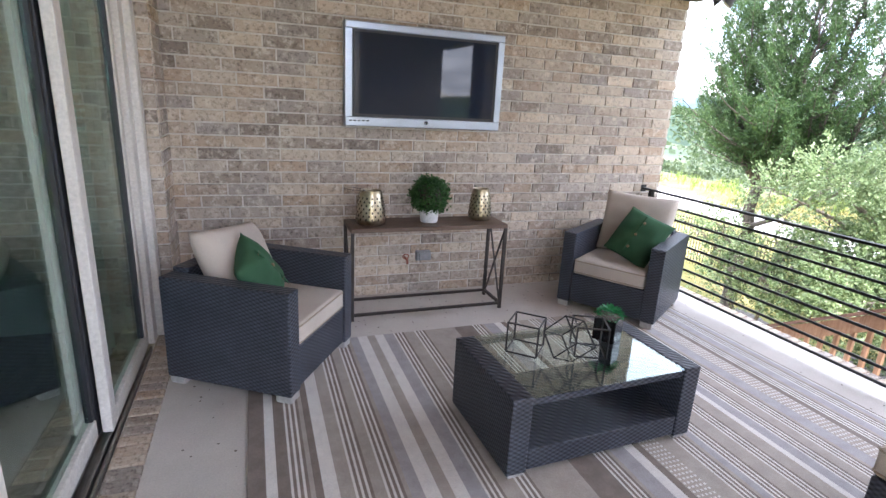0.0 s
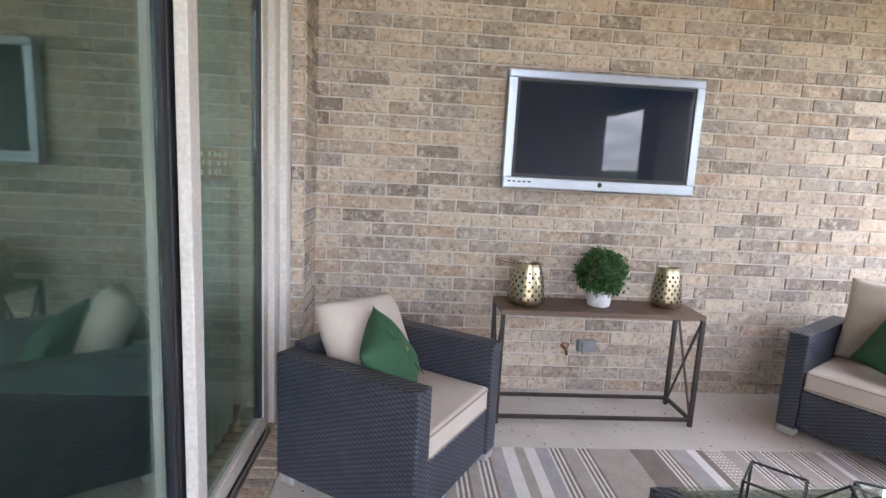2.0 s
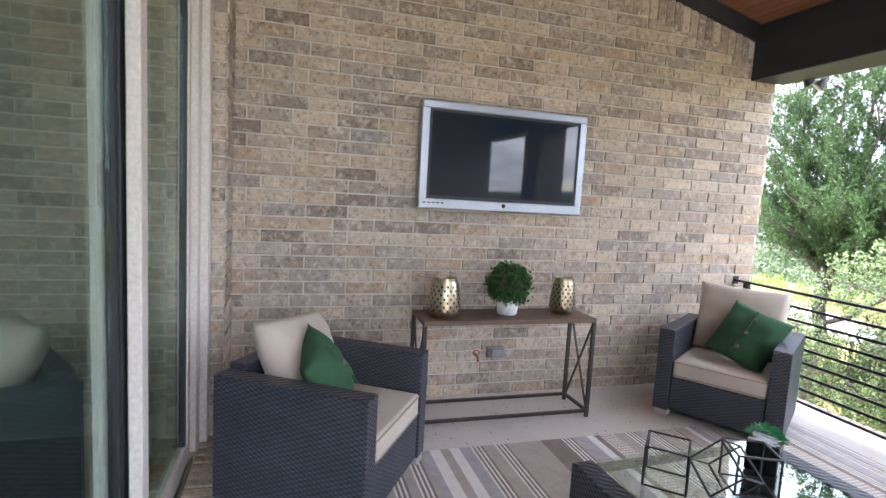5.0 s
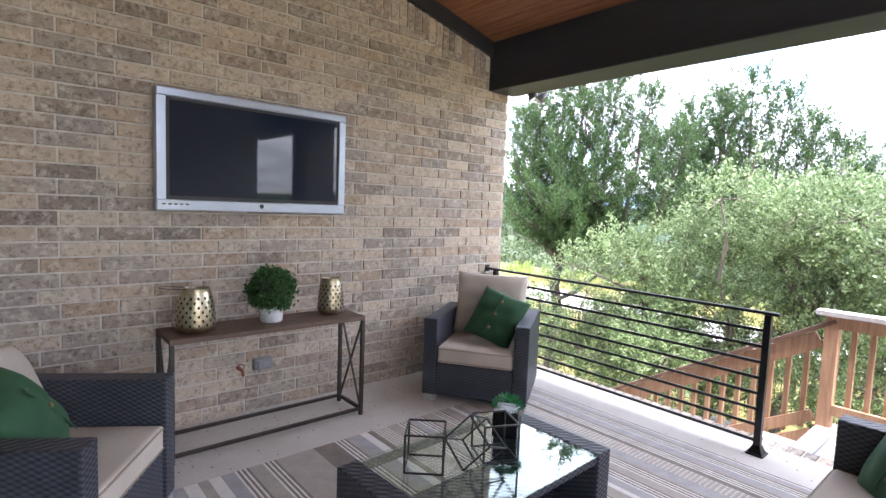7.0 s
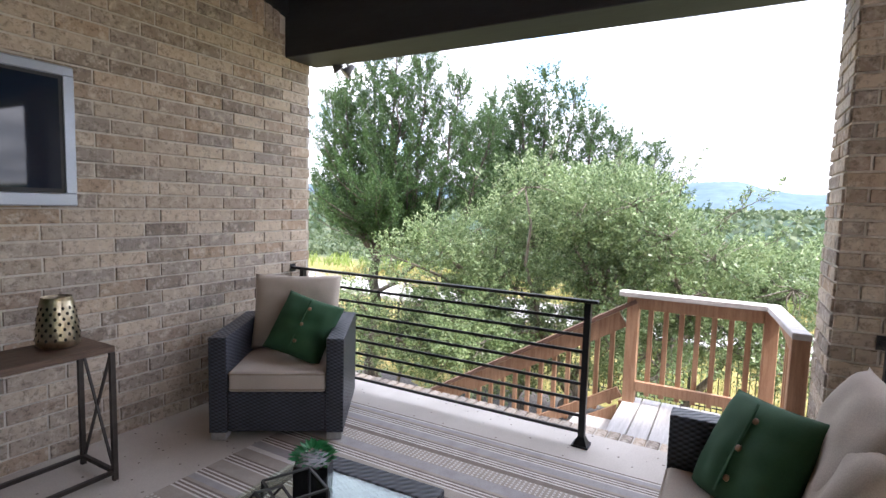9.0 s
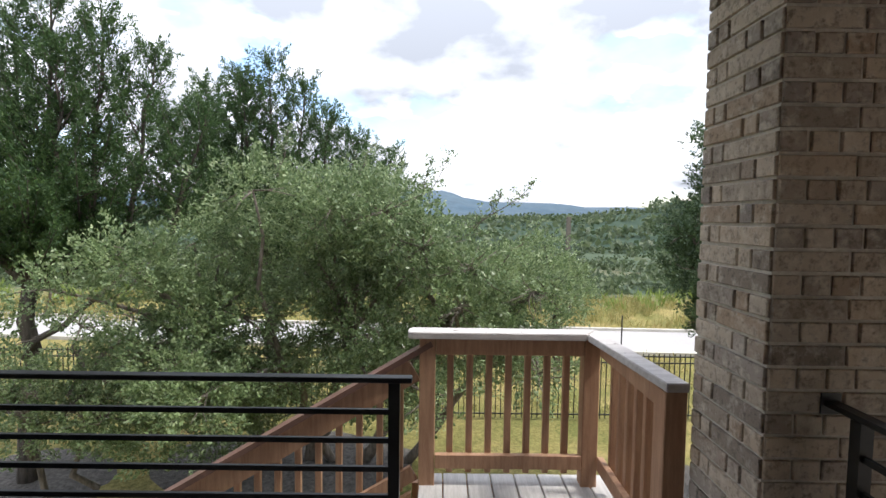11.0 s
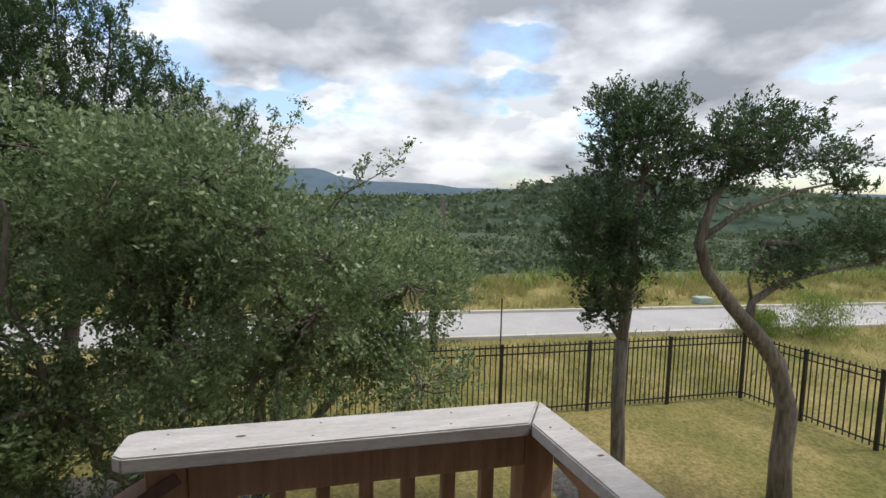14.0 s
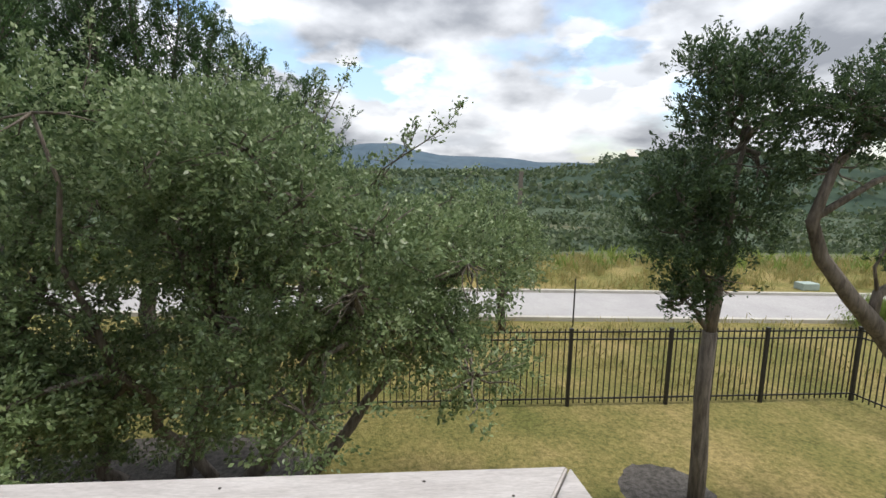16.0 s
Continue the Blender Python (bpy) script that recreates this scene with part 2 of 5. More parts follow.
CEDAR = surface("redwood_rail", (0.36, 0.195, 0.115), (0.50, 0.30, 0.185), 4, 0.62, stretch=(10, 10, 0.9), fine=40)
CEDAR_CAP = surface("weathered_cap_board", (0.46, 0.43, 0.42), (0.60, 0.57, 0.56), 5, 0.75, stretch=(6, 1.2, 6), fine=50)
STAIR_CAP = surface("brown_stair_cap", (0.15, 0.08, 0.06), (0.22, 0.12, 0.09), 5, 0.45, stretch=(8, 1, 1))
ASPHALT = surface("pale_road", (0.36, 0.345, 0.345), (0.42, 0.405, 0.40), 0.6, 0.9, fine=20)
KERB = surface("kerb_concrete", (0.45, 0.42, 0.37), (0.55, 0.52, 0.46), 2, 0.9)
MULCH = surface("dark_mulch", (0.045, 0.04, 0.034), (0.13, 0.117, 0.105), 14, 0.95, fine=40, bumps=0.8, dist=0.03)
FENCE = surface("black_fence_iron", (0.015, 0.014, 0.013), (0.028, 0.025, 0.022), 9, 0.5, 0.2)
BARK = surface("grey_brown_bark", (0.10, 0.082, 0.066), (0.24, 0.205, 0.17), 5, 0.95, stretch=(4, 4, 0.7), fine=26, bumps=0.9, dist=0.02)
BARK_DARK = surface("dark_bark", (0.05, 0.042, 0.034), (0.13, 0.108, 0.086), 5, 0.95, stretch=(4, 4, 0.7), fine=26, bumps=0.9, dist=0.02)
JUNIPER = leaf_material("juniper_spray", [(0.026, 0.062, 0.020), (0.048, 0.098, 0.030), (0.088, 0.15, 0.046)])
CEDAR_LEAF = leaf_material("cedar_spray", [(0.034, 0.066, 0.032), (0.058, 0.10, 0.042), (0.09, 0.14, 0.056)])
OAK_LEAF = leaf_material("live_oak_leaf", [(0.088, 0.138, 0.060), (0.145, 0.21, 0.095), (0.215, 0.29, 0.138), (0.31, 0.375, 0.215)], 0.42)
SHRUB_LEAF = leaf_material("yellow_green_shrub", [(0.13, 0.19, 0.04), (0.2, 0.27, 0.06), (0.26, 0.33, 0.09)])
WOODS_LEAF = leaf_material("far_woods", [(0.050, 0.080, 0.040), (0.080, 0.115, 0.055), (0.13, 0.165, 0.08), (0.07, 0.10, 0.06)])
DRY_GRASS = leaf_material("dry_grass", [(0.26, 0.24, 0.09), (0.36, 0.30, 0.12), (0.22, 0.24, 0.08), (0.42, 0.34, 0.16)], 0.8)
GREY_BOX = surface("grey_box_plastic", (0.22, 0.23, 0.24), (0.30, 0.31, 0.32), 10, 0.35)
COPPER = surface("red_valve", (0.25, 0.06, 0.03), (0.36, 0.11, 0.06), 20, 0.5)
PALE_BUILD = surface("pale_stucco", (0.5, 0.46, 0.40), (0.58, 0.54, 0.47), 1, 0.9)
UTILITY = surface("pale_green_enamel", (0.30, 0.37, 0.33), (0.38, 0.45, 0.41), 6, 0.6)
LAMP_GLASS = surface("grey_lamp_shell", (0.06, 0.06, 0.065), (0.1, 0.1, 0.11), 9, 0.35)


def slab_material():
    m, n, l, s = material("speckled_concrete")
    coarse = noise_node(n, l, 2.2, 6, 0.6)
    base = ramp(n, l, coarse.outputs["Fac"], [(0.3, (0.52, 0.475, 0.425)), (0.7, (0.64, 0.595, 0.54))])
    fine = noise_node(n, l, 120, 3)
    g = ramp(n, l, fine.outputs["Fac"], [(0.3, (0.84, 0.84, 0.84)), (0.7, (1, 1, 1))])
    col = blend(n, l, 1.0, base.outputs[0], g.outputs[0], "MULTIPLY")
    tc, vor = n.new("ShaderNodeTexCoord"), n.new("ShaderNodeTexVoronoi")
    vor.inputs["Scale"].default_value = 26
    l.new(tc.outputs["Object"], vor.inputs[0])
    near = n.new("ShaderNodeMath"); near.operation = "LESS_THAN"; near.inputs[1].default_value = 0.17
    l.new(vor.outputs["Distance"], near.inputs[0])
    few = n.new("ShaderNodeSeparateColor"); l.new(vor.outputs["Color"], few.inputs[0])
    pick = n.new("ShaderNodeMath"); pick.operation = "LESS_THAN"; pick.inputs[1].default_value = 0.22
    l.new(few.outputs[0], pick.inputs[0])
    both = n.new("ShaderNodeMath"); both.operation = "MULTIPLY"
    l.new(near.outputs[0], both.inputs[0]); l.new(pick.outputs[0], both.inputs[1])
    l.new(blend(n, l, both.outputs[0], col, (0.13, 0.105, 0.08)), s.inputs["Base Color"])
    s.inputs["Roughness"].default_value = 0.8
    bump(n, l, s, fine.outputs["Fac"], 0.2, 0.002)
    return m


def ground_material():
    m, n, l, s = material("lawn_and_land")
    tc = n.new("ShaderNodeTexCoord")
    a = noise_node(n, l, 0.55, 6, 0.6)
    b = noise_node(n, l, 14, 5, 0.7)
    c = noise_node(n, l, 0.02, 8, 0.65)
    lawn = ramp(n, l, a.outputs["Fac"], [(0.34, (0.155, 0.16, 0.055)), (0.5, (0.245, 0.215, 0.085)), (0.66, (0.34, 0.27, 0.125))])
    blades = ramp(n, l, b.outputs["Fac"], [(0.34, (0.48, 0.52, 0.45)), (0.64, (1.15, 1.12, 1.05))])
    near = blend(n, l, 1.0, lawn.outputs[0], blades.outputs[0], "MULTIPLY")
    far = ramp(n, l, c.outputs["Fac"], [(0.3, (0.05, 0.075, 0.05)), (0.55, (0.075, 0.10, 0.065)), (0.75, (0.19, 0.17, 0.10))])
    sp = n.new("ShaderNodeSeparateXYZ"); l.new(tc.outputs["Object"], sp.inputs[0])
    mr = n.new("ShaderNodeMapRange"); mr.inputs["From Min"].default_value, mr.inputs["From Max"].default_value = 27, 40
    l.new(sp.outputs["X"], mr.inputs["Value"])
    l.new(blend(n, l, mr.outputs[0], near, far.outputs[0]), s.inputs["Base Color"])
    s.inputs["Roughness"].default_value = 0.95
    s.inputs["Specular IOR Level"].default_value = 0.1
    bump(n, l, s, b.outputs["Fac"], 0.9, 0.05)
    return m


def hill_material():
    m, n, l, s = material("wooded_hills")
    a = noise_node(n, l, 0.03, 10, 0.7)
    b = noise_node(n, l, 0.009, 5, 0.6)
    r = ramp(n, l, a.outputs["Fac"], [(0.35, (0.030, 0.050, 0.038)), (0.6, (0.055, 0.080, 0.056))])
    d = ramp(n, l, b.outputs["Fac"], [(0.62, (0, 0, 0)), (0.74, (1, 1, 1))])
    l.new(blend(n, l, d.outputs[0], r.outputs[0], (0.12, 0.12, 0.075)), s.inputs["Base Color"])
    s.inputs["Roughness"].default_value = 1.0
    s.inputs["Specular IOR Level"].default_value = 0.05
    return m


CONCRETE, GROUND, HILLS = slab_material(), ground_material(), hill_material()
# blue base colour stands in for the haze over the farthest ridge
HAZED_HILLS = surface("hazed_far_hills", (0.045, 0.085, 0.125), (0.075, 0.115, 0.15), 0.01, 1.0, fine=0.05, bumps=0)


# ---------------------------------------------------------------- mesh helpers
def mesh_of(bm, name, mats):
    me = bpy.data.meshes.new(name)
    bm.to_mesh(me)
    bm.free()
    for m in mats if isinstance(mats, (list, tuple)) else [mats]:
        me.materials.append(m)
    return me


def part(name, bm, mat, parent, label="", smooth=False):
    me = mesh_of(bm, name, mat)
    if smooth:
        me.polygons.foreach_set("use_smooth", [True] * len(me.polygons))
    ob = new(name, me)
    ob.parent = parent
    if label:
        tagged(ob, label)
    return ob


def thing(name, m, label, category, group="", kind=""):
    ob = new(name)
    ob.empty_display_size = 0.1
    ob.matrix_world = m
    return tagged(ob, label, category, group, kind)


def structure(name, bm, mat, label, category, smooth=False):
    ob = part(name, bm, mat, None, smooth=smooth)
    return tagged(ob, label, category, "", "structure")


def add_box(bm, x0, x1, y0, y1, z0, z1, bevel=0.0, segs=1, mi=0):
    vs = [bm.verts.new((x, y, z)) for z in (z0, z1) for y in (y0, y1) for x in (x0, x1)]
    fs = [bm.faces.new([vs[i] for i in q]) for q in ((0, 2, 3, 1), (4, 5, 7, 6), (0, 1, 5, 4), (1, 3, 7, 5), (3, 2, 6, 7), (2, 0, 4, 6))]
    for f in fs:
        f.material_index = mi
    if bevel:
        es = list({e for f in fs for e in f.edges})
        bmesh.ops.bevel(bm, geom=es, offset=bevel, segments=segs, profile=0.6, affect="EDGES")
    return bm


def box(*a, **k):
    return add_box(bmesh.new(), *a, **k)


def add_bar(bm, p, q, w, d=None, up=(0, 0, 1)):
    """A square bar from p to q."""
    p, q, d = Vector(p), Vector(q), d or w
    f = (q - p).normalized()
    r = f.cross(Vector(up))
    r = (f.cross(Vector((1, 0, 0))) if r.length < 1e-3 else r).normalized()
    u = r.cross(f)
    vs = [bm.verts.new(c + r * sx * w / 2 + u * sy * d / 2) for c in (p, q) for sx, sy in ((-1, -1), (1, -1), (1, 1), (-1, 1))]
    for i in ((3, 2, 1, 0), (4, 5, 6, 7), (0, 1, 5, 4), (1, 2, 6, 5), (2, 3, 7, 6), (3, 0, 4, 7)):
        bm.faces.new([vs[j] for j in i])
    return bm


def bar(p, q, w, d=None, up=(0, 0, 1)):
    return add_bar(bmesh.new(), p, q, w, d, up)


def add_tube(bm, pts, radii, sides=8, wobble=0.0, closed=False):
    pts = [Vector(p) for p in pts]
    rings = []
    for i, p in enumerate(pts):
        a = pts[(i + 1) % len(pts)] if closed or i + 1 < len(pts) else p
        b = pts[i - 1] if closed or i else p
        f = (a - b).normalized()
        r = f.cross(Vector((0.31, 0.17, 0.93)))
        r = (f.cross(Vector((1, 0, 0))) if r.length < 1e-2 else r).normalized()
        u = f.cross(r)
        rad = radii[i] if isinstance(radii, (list, tuple)) else radii
        rings.append([bm.verts.new(p + (r * math.cos(t) + u * math.sin(t)) * rad * (1 + wobble * random.uniform(-1, 1)))
                      for t in (2 * math.pi * k / sides for k in range(sides))])
    n = len(rings)
    for i in range(n if closed else n - 1):
        a, b = rings[i], rings[(i + 1) % n]
        for k in range(sides):
            bm.faces.new((a[k], a[(k + 1) % sides], b[(k + 1) % sides], b[k]))
    if not closed:
        bm.faces.new(rings[0][::-1]); bm.faces.new(rings[-1])
    return bm


def lathe(profile, sides=32, mi=0):
    bm = bmesh.new()
    rings = [[bm.verts.new((r * math.cos(2 * math.pi * k / sides), r * math.sin(2 * math.pi * k / sides), z)) for k in range(sides)] for r, z in profile]
    for a, b in zip(rings, rings[1:]):
        for k in range(sides):
            bm.faces.new((a[k], a[(k + 1) % sides], b[(k + 1) % sides], b[k]))
    return bm


def soft_box(w, d, h, puff, n=14, power=5.0, crease=0.0, seed=0):
    """A stuffed cushion, w by d by h, swelling in the middle, with slight folds."""
    bm = bmesh.new()
    grid = {}
    for side in (1, -1):
        for i in range(n + 1):
            for j in range(n + 1):
                u, v = 2 * i / n - 1, 2 * j / n - 1
                edge = (1 - abs(u) ** power) * (1 - abs(v) ** power)
                zz = (h / 2 - puff) * min(1, edge * 6) ** 0.5 + puff * max(edge, 0) ** 0.6
                fold = crease * noise.noise(Vector((u * 2.1 + seed, v * 2.1, side * 3.0)))
                pull = 1 - 0.05 * (1 - (u * v) ** 2) * (abs(u) ** 8 + abs(v) ** 8) * (1 if power < 4 else 0.2)
                if (side == -1) and (i in (0, n) or j in (0, n)):
                    grid[side, i, j] = grid[1, i, j]
                else:
                    grid[side, i, j] = bm.verts.new((u * w / 2 * pull, v * d / 2 * pull, side * max(zz, 0.001) + fold * edge))
    for side in (1, -1):
        for i in range(n):
            for j in range(n):
                q = [grid[side, i, j], grid[side, i + 1, j], grid[side, i + 1, j + 1], grid[side, i, j + 1]]
                if len(set(q)) == 4:
                    bm.faces.new(q if side == 1 else q[::-1])
    return bm


def moved(bm, m):
    bm.transform(m)
    return bm


def slope_z(x):
    """Underside of the ceiling's edge trim over the north wall."""
    return 3.11 - 0.242 * (x - 3.16)


# ---------------------------------------------------------------- bricks
COURSE, BRICK_L, JOINT = 0.0856, 0.276, 0.0115


def brick_bm(bm, x0, x1, z0, z1, depth, rnd, skew=0.0):
    """One brick in a wall that faces -y: its face at y = 0 to -depth, slightly uneven."""
    j = lambda s: rnd.uniform(-s, s)
    d = depth + rnd.uniform(0, 0.004)
    b, c = 0.003, []
    for (x, z, y) in ((x0, z0, 0), (x1, z0, 0), (x1, z1, 0), (x0, z1, 0)):
        c.append(bm.verts.new((x, y, z)))
    mid = [bm.verts.new((x + j(0.002), -d + b, z + j(0.0018))) for x, z in ((x0, z0), (x1, z0), (x1, z1), (x0, z1))]
    top = [bm.verts.new((x + j(0.0015), -d, z + j(0.0015))) for x, z in ((x0 + b, z0 + b), (x1 - b, z0 + b), (x1 - b, z1 - b), (x0 + b, z1 - b))]
    for lo, hi in ((c, mid), (mid, top)):
        for k in range(4):
            bm.faces.new((lo[k], lo[(k + 1) % 4], hi[(k + 1) % 4], hi[k]))
    bm.faces.new(top)


def bond(width, first):
    """Joints of a third bond that starts at a corner."""
    def cuts(r):
        x = first + (0.092 if r % 2 else 0.0) + 0.004 * math.sin(r * 1.7)
        out = [0.0]
        while x < width - 0.02:
            if x > 0.02:
                out.append(x)
            x += BRICK_L
        return out + [width]
    return cuts


def wall_bricks(parent, m, rows, top_of, singles, cuts, seed=1, course=COURSE):
    """Lay brickwork on a face. Courses below `singles` are separate bricks, the rest one mesh."""
    rnd = random.Random(seed)
    rest = bmesh.new()
    for r in range(rows):
        z0, z1 = r * course + JOINT / 2, (r + 1) * course - JOINT / 2
        c = cuts(r)
        for x0, x1 in zip(c, c[1:]):
            a = x0 + (JOINT / 2 if x0 > 0 else 0)
            b = x1 - (JOINT / 2 if x1 < c[-1] else 0)
            if b - a < 0.025 or z1 > min(top_of(a), top_of(b)):
                continue
            if r < singles:
                bm = bmesh.new()
                brick_bm(bm, a, b, z0, z1, 0.0085, rnd)
                bm.normal_update()
                ob = part("brick", bm, BRICK, parent)
                ob.matrix_world = m
            else:
                brick_bm(rest, a, b, z0, z1, 0.0085, rnd)
    if rest.verts:
        ob = part("upper_brickwork", rest, BRICK, parent)
        ob.matrix_world = m
        tagged(ob, kind="stuff")
    else:
        rest.free()


# ---------------------------------------------------------------- the porch
NORTH_Y, WEST_X, EAST_X = 4.3, 0.17, 4.42


def prism(pts, y0, y1):
    """A wall plate with outline pts in x and z, from y0 to y1."""
    bm = bmesh.new()
    a, b = [bm.verts.new((x, y0, z)) for x, z in pts], [bm.verts.new((x, y1, z)) for x, z in pts]
    n = len(pts)
    bm.faces.new(a), bm.faces.new(b[::-1])
    for i in range(n):
        bm.faces.new((a[i], b[i], b[(i + 1) % n], a[(i + 1) % n]))
    bmesh.ops.recalc_face_normals(bm, faces=bm.faces)
    return bm


wall_north = structure("wall_north", prism([(-1.0, -2.95), (EAST_X - 0.006, -2.95), (EAST_X - 0.006, slope_z(4.42) + 0.1), (-1.0, slope_z(-1) + 0.1)], NORTH_Y, 4.56),
                       MORTAR, "tan and grey-brown brick porch wall under the sloped ceiling", "wall")
wall_west = structure("wall_west", box(-0.35, WEST_X, 3.962, 4.298, 0, 3.9), MORTAR, "short brick return beside the sliding glass door", "wall")
bm = box(-0.35, WEST_X, -4.0, 3.96, 2.75, 3.9)
add_box(bm, -0.35, WEST_X, -4.0, -1.6, 0, 2.75)
structure("wall_west_head", bm, MORTAR, "plain wall over the sliding door opening", "wall")
structure("wall_south", box(2.55, 4.03, -1.4, -1.0, -0.3, 3.3), MORTAR, "brick wall block at the porch's far end", "wall")

bm = box(0.21, EAST_X, -2.6, 4.298, -0.25, 0.0)
structure("floor", bm, CONCRETE, "tan speckled concrete porch floor", "floor")
structure("foundation", box(-0.35, EAST_X + 0.12, -2.6, 4.3, -2.95, -0.26), MORTAR, "porch foundation under the slab", "foundation")

# edge course of bricks along the open side, and the threshold course by the door
edge = structure("trim_slab_edge", box(EAST_X + 0.002, EAST_X + 0.125, -2.6, 4.3, -0.25, -0.014), MORTAR, "pale brick edge course of the porch slab", "edging")
sill = structure("trim_threshold", box(0.062, 0.208, -1.6, 3.96, -0.25, -0.01), MORTAR, "brick threshold course before the sliding door", "threshold")

# ceiling: boards that run along y, edge trim and beam
C0 = 0.13
bm = bmesh.new()
bw, x = 0.135, -0.4
while x < 4.3:
    xa, xb = x + 0.003, x + bw - 0.003
    lift = random.uniform(0, 0.002)
    for (a, b, up) in ((xa, xb, lift), (xb, xb + 0.006, 0.012)):
        za, zb = slope_z(a) + C0 + up, slope_z(b) + C0 + up
        vs = [bm.verts.new(c) for c in ((a, -1.9, za), (b, -1.9, zb), (b, 4.3, zb), (a, 4.3, za))]
        vt = [bm.verts.new((v.co.x, v.co.y, v.co.z + 0.05)) for v in vs]
        bm.faces.new(vs[::-1]); bm.faces.new(vt)
        for k in range(4):
            bm.faces.new((vs[k], vs[(k + 1) % 4], vt[(k + 1) % 4], vt[k]))
    x += bw
bmesh.ops.recalc_face_normals(bm, faces=bm.faces)
structure("ceiling", bm, CEIL_WOOD, "reddish stained cedar board ceiling that slopes to the open side", "ceiling")
bm = prism([(0.17, slope_z(0.17)), (4.15, slope_z(4.15)), (4.15, slope_z(4.15) + C0 + 0.02), (0.17, slope_z(0.17) + C0 + 0.02)], 4.255, 4.298)
structure("trim_ceiling", bm, BEAM, "dark painted board along the sloped ceiling's edge", "trim")
structure("ceiling_beam", box(4.15, 4.50, -1.9, 4.298, 2.56, 3.0, bevel=0.006), BEAM, "dark blue painted beam over the open side", "beam")
bm = prism([(-0.4, slope_z(-0.4) + 0.3), (4.78, slope_z(4.78) + 0.26), (4.78, slope_z(4.78) + 0.34), (-0.4, slope_z(-0.4) + 0.4)], -2.0, 4.9)
structure("roof", bm, BEAM, "low sloped roof over the porch", "roof")
bm = box(4.53, 4.75, -2.0, 4.8, 2.86, 2.9)
structure("roof_soffit", bm, DOOR_WHITE, "pale soffit under the eave", "soffit")

# the brick pier between landing and sofa
pier = tagged(part("pier", box(4.062, 4.488, 0.25, 0.71, -2.95, 2.60), MORTAR, None), "square tan brick pier beside the wooden landing", "pier", "", "structure")

# ---------------------------------------------------------------- sliding door
door = tagged(thing("door_1", pose(0, 0, 0), "almond framed sliding glass door in the house wall", "sliding door"), kind="structure")
for y0, y1, x0, x1 in ((3.86, 3.958, -0.10, 0.10), (3.75, 3.858, -0.10, 0.062), (3.66, 3.748, -0.10, 0.028)):
    part("jamb", box(x0, x1, y0, y1, 0.0, 2.748, bevel=0.004), DOOR_WHITE, door)
part("head_frame", box(-0.16, 0.1, -1.6, 3.655, 2.66, 2.748, bevel=0.004), DOOR_WHITE, door)
part("gasket", box(-0.02, 0.012, 3.63, 3.658, 0.05, 2.65), RUBBER, door)


def sliding_panel(x, y0, y1, last=False):
    p = part("sash", box(x - 0.02, x + 0.025, y0, y0 + 0.085, 0.03, 2.65, bevel=0.004), DOOR_WHITE, door)
    part("stile", box(x - 0.02, x + 0.025, y1 - 0.06, y1, 0.03, 2.65, bevel=0.004), DOOR_WHITE if last else RUBBER, p, "" if last else "dark edge stile")
    part("bottom_rail", box(x - 0.02, x + 0.025, y0 + 0.087, y1 - 0.062, 0.03, 0.12, bevel=0.004), DOOR_WHITE, p)
    part("top_rail", box(x - 0.02, x + 0.025, y0 + 0.087, y1 - 0.062, 2.56, 2.65, bevel=0.004), DOOR_WHITE, p)
    part("gasket", box(x - 0.012, x + 0.018, y1 - 0.088, y1 - 0.062, 0.122, 2.558), RUBBER, p)
    g = part("pane", box(x - 0.003, x + 0.003, y0 + 0.087, y1 - 0.09, 0.122, 2.558), DOOR_GLASS, p, "large clear glass pane")
    g.visible_shadow = False


sliding_panel(0.02, 2.75, 3.655, True)
sliding_panel(-0.035, 1.70, 2.79)
sliding_panel(0.02, 0.80, 1.79, True)
sliding_panel(-0.035, -0.25, 0.86)
sliding_panel(0.02, -1.58, -0.2, True)
for x in (-0.135, -0.08, -0.025, 0.03, 0.056):
    part("track_rail", box(x - 0.005, x + 0.005, -1.6, 3.66, -0.01, 0.022), ALU, door)
part("track_base", box(-0.17, 0.06, -1.6, 3.66, -0.05, -0.012), ALU, door)

# the dark room behind the glass
structure("room_floor", box(-4.2, -0.19, -3.9, 4.2, -0.06, -0.02), ROOM_FLOOR, "dim wooden floor behind the glass door", "floor")
structure("room_wall_far", box(-4.4, -4.2, -3.9, 4.2, 0, 3.2), ROOM, "dim far wall of the room inside", "wall")
structure("room_wall_side", box(-4.2, -0.4, 4.05, 4.25, 0, 3.2), ROOM, "dim side wall of the room inside", "wall")
structure("room_wall_back", box(-4.2, -0.4, -4.1, -3.9, 0, 3.2), ROOM, "dim back wall of the room inside", "wall")
structure("room_ceiling", box(-4.4, -0.36, -4.1, 4.25, 3.0, 3.1), ROOM, "plain ceiling of the room inside", "ceiling")
curtain = thing("curtain", pose(-0.145, 3.33, 0), "pale teal curtain with a patterned band inside the glass door", "curtain")


def drape(z0, z1, off):
    bm = bmesh.new()
    pts = [(0.018 * math.sin(i * 0.75) + off, -0.40 + i * 0.0118) for i in range(61)]
    lo = [bm.verts.new((x, y, z0)) for x, y in pts]; hi = [bm.verts.new((x, y, z1)) for x, y in pts]
    for i in range(60):
        bm.faces.new((lo[i], lo[i + 1], hi[i + 1], hi[i]))
    bmesh.ops.solidify(bm, geom=bm.faces[:], thickness=0.002)
    return bm


